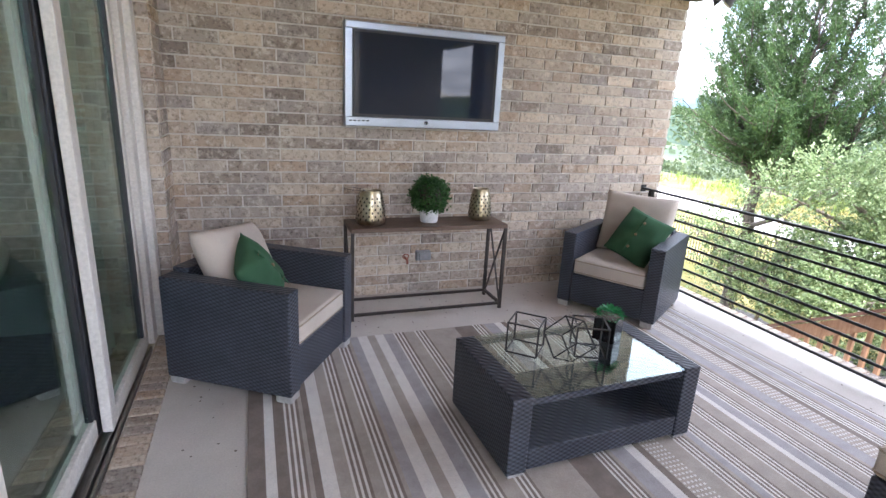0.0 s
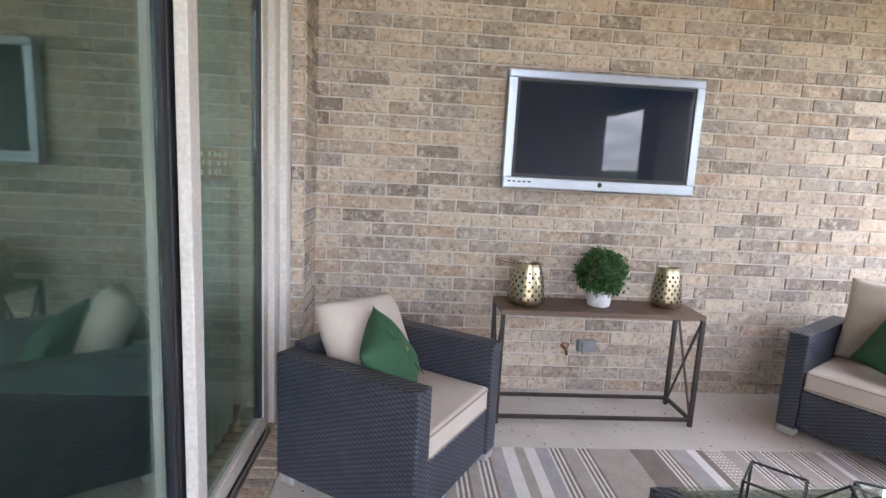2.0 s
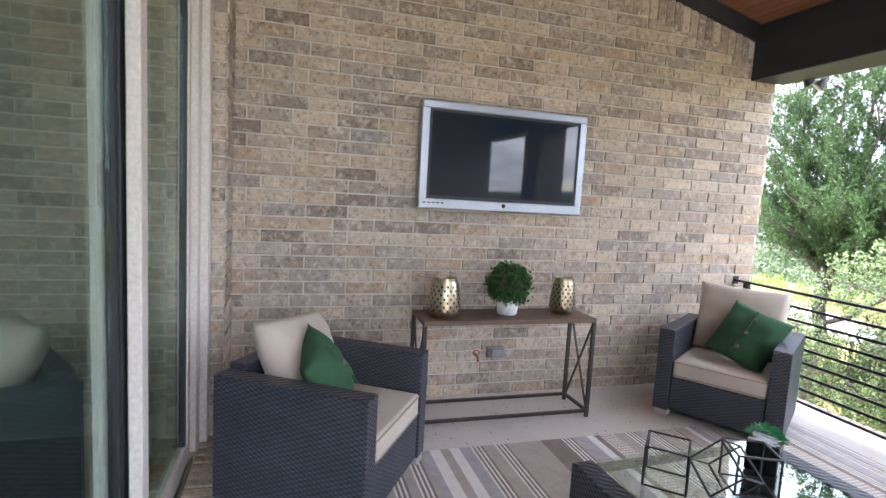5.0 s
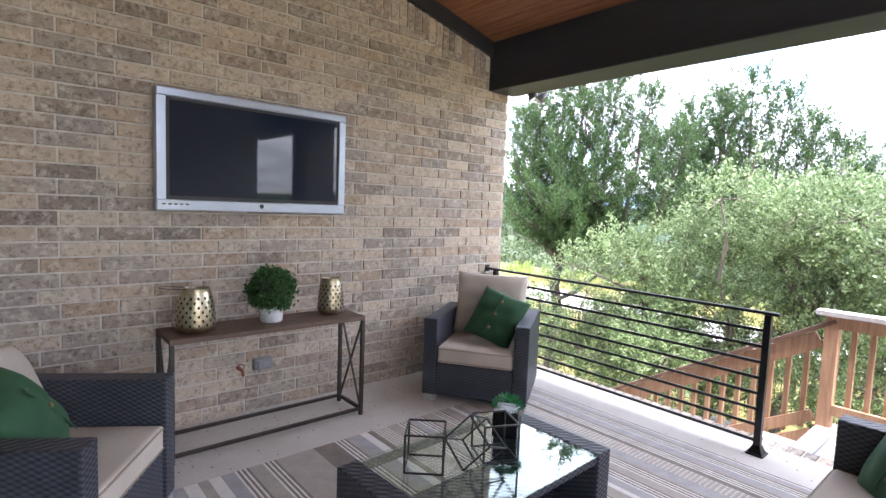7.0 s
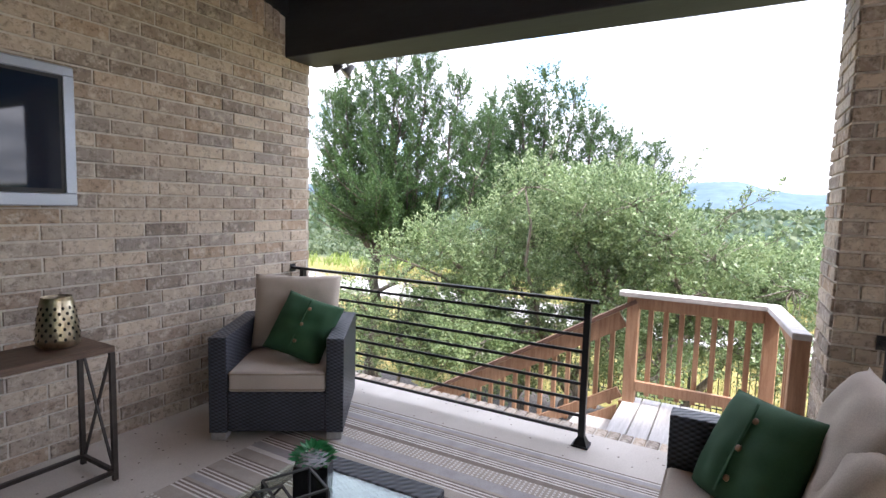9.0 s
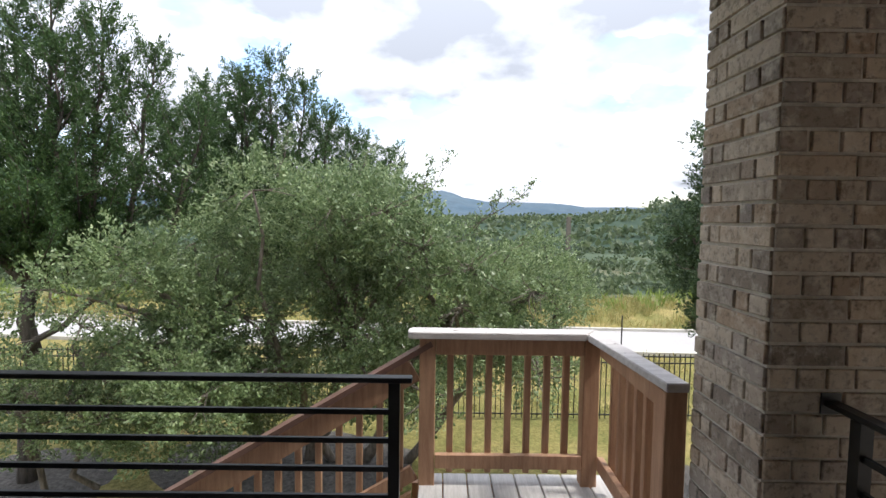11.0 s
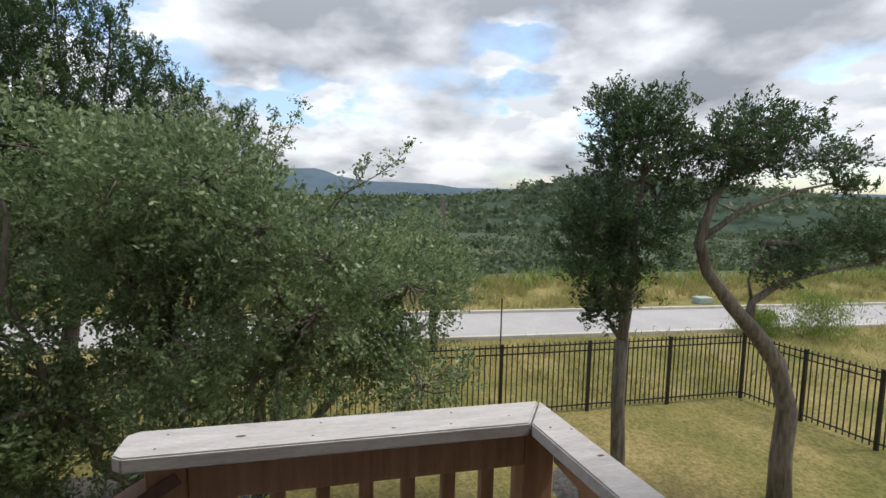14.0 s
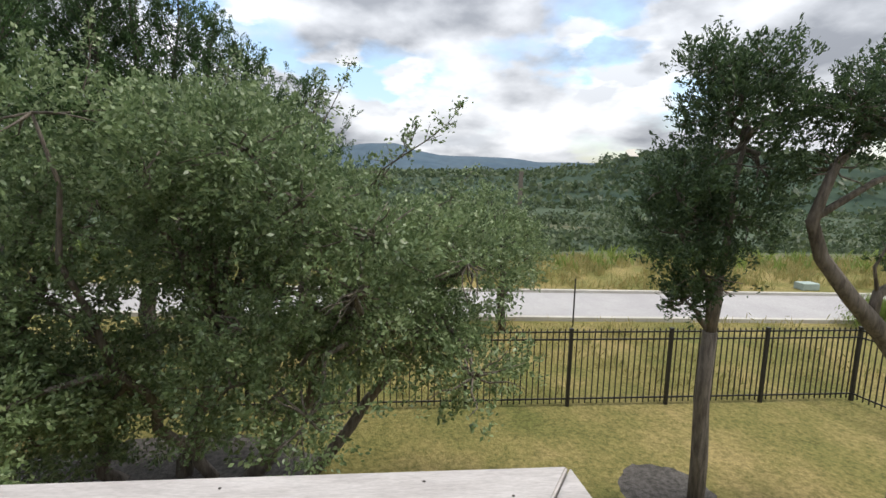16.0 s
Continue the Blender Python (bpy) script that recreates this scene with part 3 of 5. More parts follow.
part("cloth", drape(0.05, 2.65, 0.0), CURTAIN, curtain, smooth=True)
band = part("band", drape(1.375, 1.525, 0.005), PIPING, curtain, "taupe band with pale dots")
for z in (1.37, 1.53):
    part("band_edge", drape(z - 0.006, z + 0.006, 0.008), FOOT, band)
dots = bmesh.new()
for row in range(3):
    for k in range(16):
        i = 2 + k * 3.7 + 1.8 * (row % 2)
        c = Vector((0.018 * math.sin(i * 0.75) + 0.0095, -0.40 + i * 0.0118, 1.41 + 0.04 * row))
        add_box(dots, c.x - 0.002, c.x + 0.002, c.y - 0.012, c.y + 0.012, c.z - 0.011, c.z + 0.011, bevel=0.0018)
tagged(part("band_dots", dots, CURTAIN, band), kind="stuff")

# ---------------------------------------------------------------- rug
def build_rug():
    rnd = random.Random(8)
    tones = [surface("rug_taupe", (0.215, 0.175, 0.148), (0.27, 0.225, 0.19), 12, 0.95, fine=200, bumps=0.3, dist=0.002),
             surface("rug_tan", (0.40, 0.35, 0.30), (0.47, 0.415, 0.36), 12, 0.95, fine=200, bumps=0.3, dist=0.002),
             surface("rug_cream", (0.72, 0.69, 0.65), (0.80, 0.77, 0.72), 12, 0.95, fine=200, bumps=0.3, dist=0.002),
             surface("rug_grey", (0.38, 0.355, 0.355), (0.45, 0.425, 0.425), 12, 0.95, fine=200, bumps=0.3, dist=0.002)]
    bm = bmesh.new()
    x, end, y0, y1, h = 0.63, 4.0, -0.6, 3.52, 0.007

    def strip(w, tone, height=h):
        nonlocal x
        w = min(w, end - x)
        if w > 0.001:
            add_box(bm, x, x + w, y0, y1, 0.001, height, mi=tone)
            x += w

    strip(0.075, 0)
    while x < end - 0.002:
        kind = rnd.choice("pqllhlq")
        if kind == "p":
            strip(rnd.uniform(0.06, 0.12), rnd.choice((1, 0, 3)))
        elif kind == "q":
            strip(rnd.uniform(0.03, 0.07), 2)
        elif kind == "l":
            for _ in range(3):
                strip(0.011, 2); strip(0.014, 0)
            strip(0.02, 1)
        else:
            for k in range(5):                      # a band of woven dashes
                xs = x
                strip(0.022, 1)
                y = y0
                while y < y1 and xs < end - 0.03:
                    add_box(bm, xs + 0.005, xs + 0.016, y, y + 0.011, h - 0.001, h + 0.0012, mi=2)
                    y += 0.027
        strip(rnd.uniform(0.03, 0.09), rnd.choice((0, 1, 3)))
    ob = part("rug", bm, tones, None)
    tagged(ob, "striped taupe, grey and cream flat-woven outdoor rug on the concrete", "rug")


build_rug()


# ---------------------------------------------------------------- wicker seats
def rounded(w, d, h, z, r=0.03, n=3):
    return box(-w / 2, w / 2, -d / 2, d / 2, z, z + h, bevel=r, segs=n)


def pillow(m, label, seed, size=0.46):
    t = thing("throw_pillow", m, label, "pillow")
    part("cover", soft_box(size, size, 0.17, 0.08, 24, 2.4, 0.022, seed), GREEN, t, smooth=True)
    part("placket", moved(soft_box(0.012, size * 0.84, 0.012, 0.004, 8, 3), pose(0, 0, 0.083)), GREEN, t)
    for k in (-1, 0, 1):
        part("button", moved(lathe([(0, 0.004), (0.008, 0.004), (0.012, 0.001), (0.012, -0.004), (0, -0.004)], 14), pose(0.014, k * 0.11, 0.089 - 0.012 * abs(k))), WOOD_BUTTON, t, "round wooden button", smooth=True)
    return t


def seat_cushion(name, m, w, d, h, label, seed):
    t = thing(name, m, label, "cushion")
    bm = box(-w / 2, w / 2, -d / 2, d / 2, 0, h, bevel=0.022, segs=3)
    part("cover", bm, CUSHION, t, smooth=True)
    for z in (0.018, h - 0.014):
        r = 0.02
        loop = []
        for cx, cy, a0 in ((w / 2 - r, d / 2 - r, 0), (-w / 2 + r, d / 2 - r, 90), (-w / 2 + r, -d / 2 + r, 180), (w / 2 - r, -d / 2 + r, 270)):
            for k in range(4):
                a = radians(a0 + k * 30)
                loop.append((cx + (r + 0.001) * math.cos(a), cy + (r + 0.001) * math.sin(a), z))
        part("piping", add_tube(bmesh.new(), loop, 0.0045, 6, closed=True), PIPING, t, smooth=True)
    return t


def back_cushion(m, w, h, label, seed):
    t = thing("back_cushion", m, label, "cushion")
    part("cover", soft_box(w, h, 0.19, 0.075, 24, 3.4, 0.02, seed), CUSHION, t, smooth=True)
    return t


def wicker_seat(name, m, width, depth, label, category):
    """Open front at -y. Arms, back, front apron, feet."""
    t = thing(name, m, label, category)
    aw, ah, bh = 0.105, 0.625, 0.65
    w, d = width / 2, depth / 2
    for s in (-1, 1):
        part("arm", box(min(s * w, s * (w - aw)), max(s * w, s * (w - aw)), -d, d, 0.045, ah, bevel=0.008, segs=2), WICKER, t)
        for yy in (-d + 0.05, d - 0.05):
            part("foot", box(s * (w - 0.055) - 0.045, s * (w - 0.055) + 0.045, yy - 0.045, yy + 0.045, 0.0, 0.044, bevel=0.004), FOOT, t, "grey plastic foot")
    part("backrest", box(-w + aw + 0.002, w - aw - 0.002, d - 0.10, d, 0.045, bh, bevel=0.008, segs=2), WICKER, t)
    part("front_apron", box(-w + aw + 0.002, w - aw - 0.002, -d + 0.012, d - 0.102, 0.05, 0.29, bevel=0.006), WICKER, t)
    return t


ch1 = pose(0.745, 3.32, 0.008, rz=57)
ch2 = pose(3.586, 3.65, 0.008, rz=-56.5)
for base, lab, s in ((ch1, "beside the sliding door", 1), (ch2, "between brick wall and railing", 5)):
    wicker_seat("armchair", base, 0.79, 0.75, "dark woven wicker armchair " + lab, "armchair")
    seat_cushion("seat_cushion", base @ pose(0, -0.055, 0.292), 0.565, 0.63, 0.125, "beige canvas seat cushion on a wicker armchair", s)
back_cushion(ch1 @ pose(0.02, 0.18, 0.61, 62, 0, 6) @ pose(0, 0, 0, 0, 0, -7), 0.60, 0.46, "plump beige back cushion on a wicker armchair", 3)
back_cushion(ch2 @ pose(0.0, 0.20, 0.665, 74, 0, 0), 0.60, 0.52, "plump beige back cushion on a wicker armchair", 9)
pillow(ch1 @ pose(-0.06, -0.01, 0.585, 58, 0, 16) @ pose(0, 0, 0, 0, 0, 24), "dark green buttoned throw pillow leaning on the beige cushion", 21, 0.38)
pillow(ch2 @ pose(0.10, -0.06, 0.615, 60, 0, -10) @ pose(0, 0, 0, 0, 0, -16), "dark green buttoned throw pillow leaning on the beige cushion", 33, 0.41)

sofa = pose(2.82, 0.93, 0.008, rz=180)


def open_ended_seat():
    """A sectional piece with one arm, at local -x."""
    t = thing("sectional_seat", sofa, "dark wicker sectional seat with one arm beside the brick pier", "sofa")
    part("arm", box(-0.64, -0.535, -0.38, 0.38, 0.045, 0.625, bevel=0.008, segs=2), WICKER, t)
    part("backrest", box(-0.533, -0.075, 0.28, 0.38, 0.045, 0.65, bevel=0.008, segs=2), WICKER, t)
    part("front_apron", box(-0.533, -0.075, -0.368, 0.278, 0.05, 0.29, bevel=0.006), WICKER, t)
    for x in (-0.585, -0.125):
        for y in (-0.33, 0.33):
            part("foot", box(x - 0.045, x + 0.045, y - 0.045, y + 0.045, 0.0, 0.044, bevel=0.004), FOOT, t, "grey plastic foot")


open_ended_seat()
seat_cushion("seat_cushion", sofa @ pose(-0.303, -0.055, 0.292), 0.452, 0.64, 0.125, "beige canvas seat cushion on the sectional seat", 11)
back_cushion(sofa @ pose(-0.30, 0.16, 0.67, 70, 0, 4), 0.52, 0.54, "plump beige back cushion on the sectional seat", 13)
back_cushion(sofa @ pose(-0.15, 0.15, 0.61, 66, 0, -8), 0.38, 0.44, "slumped beige back cushion on the sectional seat", 17)
pillow(sofa @ pose(-0.39, -0.09, 0.585, 60, 0, 36) @ pose(0, 0, 0, 0, 0, 5), "dark green pillow with wooden buttons on the sectional seat", 41, 0.42)

# ---------------------------------------------------------------- coffee table
TABLE = pose(2.205, 2.29, 0.008, rz=2.0)
table = thing("coffee_table", TABLE, "low dark wicker coffee table with a glass top and lower shelf", "coffee table")
L, D, H = 0.525, 0.31, 0.40
for s in (-1, 1):
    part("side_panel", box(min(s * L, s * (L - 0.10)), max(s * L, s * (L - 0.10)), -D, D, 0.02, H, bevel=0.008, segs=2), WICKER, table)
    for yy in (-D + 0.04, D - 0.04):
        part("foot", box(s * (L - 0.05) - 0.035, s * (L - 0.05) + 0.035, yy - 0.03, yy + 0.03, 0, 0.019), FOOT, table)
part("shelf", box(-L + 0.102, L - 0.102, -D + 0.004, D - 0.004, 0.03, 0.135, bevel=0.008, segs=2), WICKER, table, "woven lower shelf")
for yy in (-D + 0.02, D - 0.02):
    part("top_rail", box(-L + 0.102, L - 0.102, yy - 0.012, yy + 0.012, H - 0.045, H - 0.014), WICKER, table)
part("glass_top", box(-L + 0.102, L - 0.102, -D + 0.002, D - 0.002, H - 0.010, H - 0.003, bevel=0.001), TABLE_GLASS, table, "clear glass top").visible_shadow = False

# wire cubes leaning on each other
cubes = thing("wire_cube_ornament", TABLE @ pose(0, 0, H - 0.002), "three joined black wire cubes standing on the glass table", "ornament")


def wire_cube(m, s):
    c = [m @ Vector((x, y, z)) for x in (-s, s) for y in (-s, s) for z in (0, 2 * s)]
    for a in range(8):
        for b in (1, 2, 4):
            if not a & b:
                part("rod", bar(c[a], c[a | b], 0.0065), BLACK_METAL, cubes)


wire_cube(pose(-0.235, 0.10, 0.004, 0, 0, 45), 0.077)
wire_cube(pose(-0.085, 0.03, 0.028, 38, 22, 12), 0.075)
wire_cube(pose(0.067, -0.012, 0.004, 0, 0, 63), 0.077)

plant = thing("succulent_planter", TABLE @ pose(0.268, 0.09, H - 0.002, rz=30), "green succulent in a square black pot on the table", "potted plant")
part("pot", box(-0.06, 0.06, -0.06, 0.06, 0, 0.125, bevel=0.004), BLACK_GLOSS, plant, "glossy black square pot")
bm = bmesh.new()
rnd = random.Random(4)
for k in range(90):
    a, t = k * 2.4, 0.2 + 0.8 * math.sqrt(k / 90)
    rad, lift = 0.072 * t, 0.125 + 0.05 * (1 - t * t) + rnd.uniform(-0.004, 0.01)
    c, o = Vector((rad * math.cos(a), rad * math.sin(a), lift)), Vector((math.cos(a), math.sin(a), 1.2 - t))
    side = Vector((-math.sin(a), math.cos(a), 0)) * 0.011
    o.normalize()
    vs = [bm.verts.new(p) for p in (c - o * 0.012, c + side + Vector((0, 0, 0.004)), c + o * 0.024, c - side + Vector((0, 0, 0.004)))]
    bm.faces.new(vs)
part("leaves", bm, SUCCULENT, plant, "bright green fleshy leaves")

# ---------------------------------------------------------------- console table
CX0, CX1, CY0, CY1, CH = 1.33, 2.55, 3.79, 4.12, 0.70
console = thing("console_table", pose(0, 0, 0), "narrow console table with brown wood top and dark metal frame", "console table")
part("tabletop", box(CX0, CX1, CY0, CY1, CH - 0.03, CH, bevel=0.003), WALNUT, console, "brown wooden top")
q = 0.012
for x in (CX0 + q, CX1 - q):
    for y in (CY0 + q, CY1 - q):
        part("leg", bar((x, y, 0.001), (x, y, CH - 0.031), 0.023), BRONZE_METAL, console)
    part("side_rail", bar((x, CY0 + 0.026, 0.045), (x, CY1 - 0.026, 0.045), 0.02), BRONZE_METAL, console)
    part("cross_brace", bar((x, CY0 + 0.026, 0.06), (x, CY1 - 0.026, CH - 0.035), 0.011), BRONZE_METAL, console)
    part("cross_brace", bar((x + 0.004, CY0 + 0.026, CH - 0.035), (x + 0.004, CY1 - 0.026, 0.06), 0.011), BRONZE_METAL, console)
for y in (CY0 + q, CY1 - q):
    part("long_rail", bar((CX0 + 0.026, y, 0.045), (CX1 - 0.026, y, 0.045), 0.02), BRONZE_METAL, console)


def lantern(x, y, r, h, handle):
    t = thing("brass_lantern", pose(x, y, CH), "hammered brass lantern vase pierced with small holes" + (", wire handle folded back" if handle else ""), "lantern", "lanterns on the console")
    prof = [(0, 0.004), (r * 0.80, 0.004), (r * 0.97, 0.018), (r, 0.05), (r * 0.92, h * 0.55), (r * 0.76, h * 0.9), (r * 0.68, h * 0.985), (r * 0.70, h), (r * 0.66, h), (r * 0.64, h * 0.97), (r * 0.7, h * 0.8)]
    part("body", lathe(prof, 40), GOLD, t, smooth=True)
    # a dark funnel and dark discs stand for shade inside and in holes
    part("inside", lathe([(r * 0.66, h * 0.96), (r * 0.8, h * 0.5), (0.0, h * 0.45)], 24), HOLE_SHADE, t)
    holes = bmesh.new()
    for row in range(7):
        zc = h * (0.20 + 0.1 * row)
        rr = r * float(np.interp(zc, [0.05, h * 0.55, h * 0.9, h], [1.0, 0.92, 0.76, 0.69]))
        for k in range(15):
            a = 2 * math.pi * (k + 0.5 * (row % 2)) / 15
            c = Vector((math.cos(a), math.sin(a), 0)) * (rr + 0.0012)
            s_, u_ = Vector((-math.sin(a), math.cos(a), 0)) * 0.0072, Vector((-math.cos(a) * 0.25, -math.sin(a) * 0.25, 1)) * 0.0095
            vs = [holes.verts.new(c + Vector((0, 0, zc)) + s_ * math.cos(b) + u_ * math.sin(b)) for b in (i * math.pi / 3 for i in range(6))]
            holes.faces.new(vs)
    part("hole_shade_discs", holes, HOLE_SHADE, t)
    if handle:
        pts = [(-0.045 - 0.075 * (1 - math.cos(a)), 0.062 * math.sin(a), h * 0.98 + 0.02 * math.sin(a / 2)) for a in (math.pi * 2 * k / 30 for k in range(31))]
        part("handle", add_tube(bmesh.new(), pts, 0.002, 5), BRONZE_METAL, t, "thin wire handle")


lantern(1.50, 3.94, 0.108, 0.252, True)
lantern(2.39, 3.99, 0.092, 0.25, False)
topiary = thing("boxwood_topiary", pose(1.955, 3.96, CH), "round boxwood topiary in a whitewashed pot on the console", "potted plant")
part("pot", lathe([(0, 0.002), (0.062, 0.002), (0.068, 0.012), (0.075, 0.105), (0.070, 0.108), (0.066, 0.09), (0, 0.088)], 32), WHITE_POT, topiary, "whitewashed round pot", smooth=True)


def leaf_cloud(centers, per, spread, size, rnd, up=0.0, narrow=0.55):
    """Leaf blades in sprays round the given points: vertices and faces."""
    rs = np.random.RandomState(rnd)
    c = np.repeat(np.asarray(centers, float), per, axis=0)
    n = len(c)
    c = c + rs.normal(0, 1, (n, 3)) * spread
    d = rs.normal(0, 1, (n, 3)); d[:, 2] += up
    d /= np.linalg.norm(d, axis=1)[:, None]
    e = np.cross(d, rs.normal(0, 1, (n, 3))); e /= np.linalg.norm(e, axis=1)[:, None]
    s = size * rs.uniform(0.6, 1.3, (n, 1))
    v = np.stack([c - d * s, c + e * s * narrow, c + d * s, c - e * s * narrow], 1).reshape(-1, 3)
    return v, np.arange(4 * n).reshape(-1, 4)


def leaf_object(name, v, f, mat, parent=None, label=""):
    me = bpy.data.meshes.new(name)
    me.vertices.add(len(v)); me.vertices.foreach_set("co", np.ascontiguousarray(v, np.float32).ravel())
    me.loops.add(f.size); me.loops.foreach_set("vertex_index", np.ascontiguousarray(f, np.int32).ravel())
    me.polygons.add(len(f)); me.polygons.foreach_set("loop_start", np.arange(0, f.size, f.shape[1], dtype=np.int32))
    me.update(calc_edges=True)
    me.materials.append(mat)
    ob = new(name, me)
    ob.parent = parent
    if label:
        tagged(ob, label)
    return ob


rs = np.random.RandomState(5)
dirs = rs.normal(0, 1, (520, 3)); dirs /= np.linalg.norm(dirs, axis=1)[:, None]
ball = dirs * rs.uniform(0.108, 0.138, (520, 1)) + np.array([0, 0, 0.205])
v, f = leaf_cloud(ball, 9, 0.014, 0.0125, 6, narrow=0.6)
leaf_object("leaf_ball", v, f, BOXWOOD, topiary, "dense ball of small green leaves")
part("core", moved(lathe([(0.0, -0.11), (0.08, -0.08), (0.115, 0), (0.08, 0.08), (0, 0.11)], 16), pose(0, 0, 0.205)), BARK_DARK, topiary)

# ---------------------------------------------------------------- television and fittings
tv = thing("television", pose(1.975, 4.19, 1.745, rz=0.6), "flat plasma television with silver frame hung on the brick wall", "television")
W2, H2 = 0.623, 0.36
def ring(w, h, a, b, y0, y1, bevel=0.006):
    bm = bmesh.new()
    add_box(bm, -w, w, y0, y1, h - a, h, bevel)
    add_box(bm, -w, w, y0, y1, -h, -h + b, bevel)
    return bm
part("bezel", ring(W2, H2, 0.052, 0.068, 0.0, 0.07), SILVER, tv, "silver plastic frame")
for s in (-1, 1):
    part("side_bezel", box(min(s * W2, s * (W2 - 0.052)), max(s * W2, s * (W2 - 0.052)), 0.001, 0.069, -H2 + 0.067, H2 - 0.051, bevel=0.003), SILVER, tv)
part("inner_frame", box(-W2 + 0.051, W2 - 0.051, 0.009, 0.05, -H2 + 0.067, H2 - 0.051), RUBBER, tv, "black inner frame")
part("screen", box(-W2 + 0.072, W2 - 0.072, 0.006, 0.02, -H2 + 0.09, H2 - 0.070), SCREEN, tv, "dark reflective screen")
part("back_box", box(-W2 + 0.08, W2 - 0.08, 0.07, 0.108, -H2 + 0.06, H2 - 0.06), BLACK_GLOSS, tv)
for k in range(5):
    part("control_button", box(-W2 + 0.03 + k * 0.032, -W2 + 0.048 + k * 0.032, -0.003, 0.002, -H2 + 0.036, -H2 + 0.044), BLACK_GLOSS, tv)
part("badge", moved(lathe([(0, 0.003), (0.013, 0.002), (0.015, 0)], 16), pose(0, -0.001, -H2 + 0.04, 90)), BLACK_GLOSS, tv)

outlet = thing("outlet_cover", pose(2.02, 4.295, 0.335), "grey weatherproof outlet box on the brick wall", "outlet")
part("box", box(-0.062, 0.062, -0.05, 0.0, -0.04, 0.04, bevel=0.006, segs=2), GREY_BOX, outlet)
part("bubble_cover", box(-0.045, 0.058, -0.075, -0.052, -0.03, 0.032, bevel=0.008, segs=2), GREY_BOX, outlet, "translucent grey lid")
tap = thing("wall_valve", pose(1.865, 4.295, 0.325), "small red brass valve on the brick wall", "valve")
part("stem", add_tube(bmesh.new(), [(0, 0, 0), (0, -0.04, 0), (0.012, -0.055, -0.02), (0.014, -0.056, -0.05)], 0.009, 8), COPPER, tap, smooth=True)
part("wheel", add_tube(bmesh.new(), [(0.026 * math.cos(a), -0.045, 0.012 + 0.02 * math.sin(a)) for a in (k * math.pi / 6 for k in range(12))], 0.005, 6, closed=True), COPPER, tap)
flood = thing("flood_light", pose(4.58, 4.1, 2.70), "twin dark flood lights under the eave", "flood light")
part("plate", lathe([(0, 0.158), (0.055, 0.158), (0.055, 0.13), (0.02, 0.12), (0.02, -0.03), (0, -0.03)], 20), LAMP_GLASS, flood)
for s in (-1, 1):
    head = moved(lathe([(0, 0.05), (0.025, 0.045), (0.03, 0.0), (0.052, -0.05), (0.05, -0.055), (0, -0.05)], 20), pose(0.09 * s, -0.02, -0.13, 25 * s, 35 * s))
    part("lamp_head", head, LAMP_GLASS, flood, smooth=True)
    part("arm", bar((0.02 * s, 0, -0.02), (0.09 * s, -0.02, -0.12), 0.014), LAMP_GLASS, flood)

# ---------------------------------------------------------------- metal railing
def railing(name, x, y_post, y_wall, label):
    t = thing(name, pose(x, 0, 0), label, "railing")
    ya = y_post
    part("top_rail", box(-0.022, 0.022, min(ya - 0.06 if y_wall > ya else ya + 0.06, y_wall), max(ya - 0.06 if y_wall > ya else ya + 0.06, y_wall), 0.885, 0.903, bevel=0.003), BLACK_METAL, t)
    for yy in (ya, y_wall - 0.12 if y_wall > ya else y_wall + 0.12):
        p = part("post", box(-0.019, 0.019, yy - 0.019, yy + 0.019, 0.0, 0.884), BLACK_METAL, t)
        part("base_plate", box(-0.05, 0.05, yy - 0.05, yy + 0.05, 0.001, 0.012), BLACK_METAL, p)
        fl = bmesh.new()
        lo = [fl.verts.new((sx * 0.042, yy + sy * 0.042, 0.012)) for sx, sy in ((-1, -1), (1, -1), (1, 1), (-1, 1))]
        hi = [fl.verts.new((sx * 0.0195, yy + sy * 0.0195, 0.06)) for sx, sy in ((-1, -1), (1, -1), (1, 1), (-1, 1))]
        for k in range(4):
            fl.faces.new((lo[k], lo[(k + 1) % 4], hi[(k + 1) % 4], hi[k]))
        part("base_flare", fl, BLACK_METAL, p)
    for k in range(8):
        z = 0.085 + k * 0.0995
        a, b = sorted((ya, y_wall - 0.12 if y_wall > ya else y_wall + 0.12))
        part("bar", bar((0, a + 0.02, z), (0, b - 0.02, z), 0.013, 0.018), BLACK_METAL, t)
    part("wall_plate", box(-0.03, 0.03, y_wall - 0.006, y_wall + 0.002, 0.86, 0.925) if y_wall > ya else box(-0.03, 0.03, y_wall - 0.002, y_wall + 0.006, 0.86, 0.925), BLACK_METAL, t)


railing("metal_railing", 4.23, 1.86, 4.29, "black horizontal bar railing from brick wall to landing")
def short_railing():
    t = thing("metal_railing", pose(0, 0.52, 0), "black horizontal bar railing behind the sectional seat at the brick pier", "railing")
    part("top_rail", box(3.30, 4.052, -0.022, 0.022, 0.885, 0.903, bevel=0.003), BLACK_METAL, t)
    for x in (3.36, 3.93):
        part("post", box(x - 0.019, x + 0.019, -0.019, 0.019, 0.0, 0.884), BLACK_METAL, t)
    for k in range(8):
        z = 0.085 + k * 0.0995
        part("bar", bar((3.38, 0, z), (3.911, 0, z), 0.013, 0.018), BLACK_METAL, t)
    part("wall_plate", box(4.047, 4.053, -0.03, 0.03, 0.86, 0.925), BLACK_METAL, t)


short_railing()

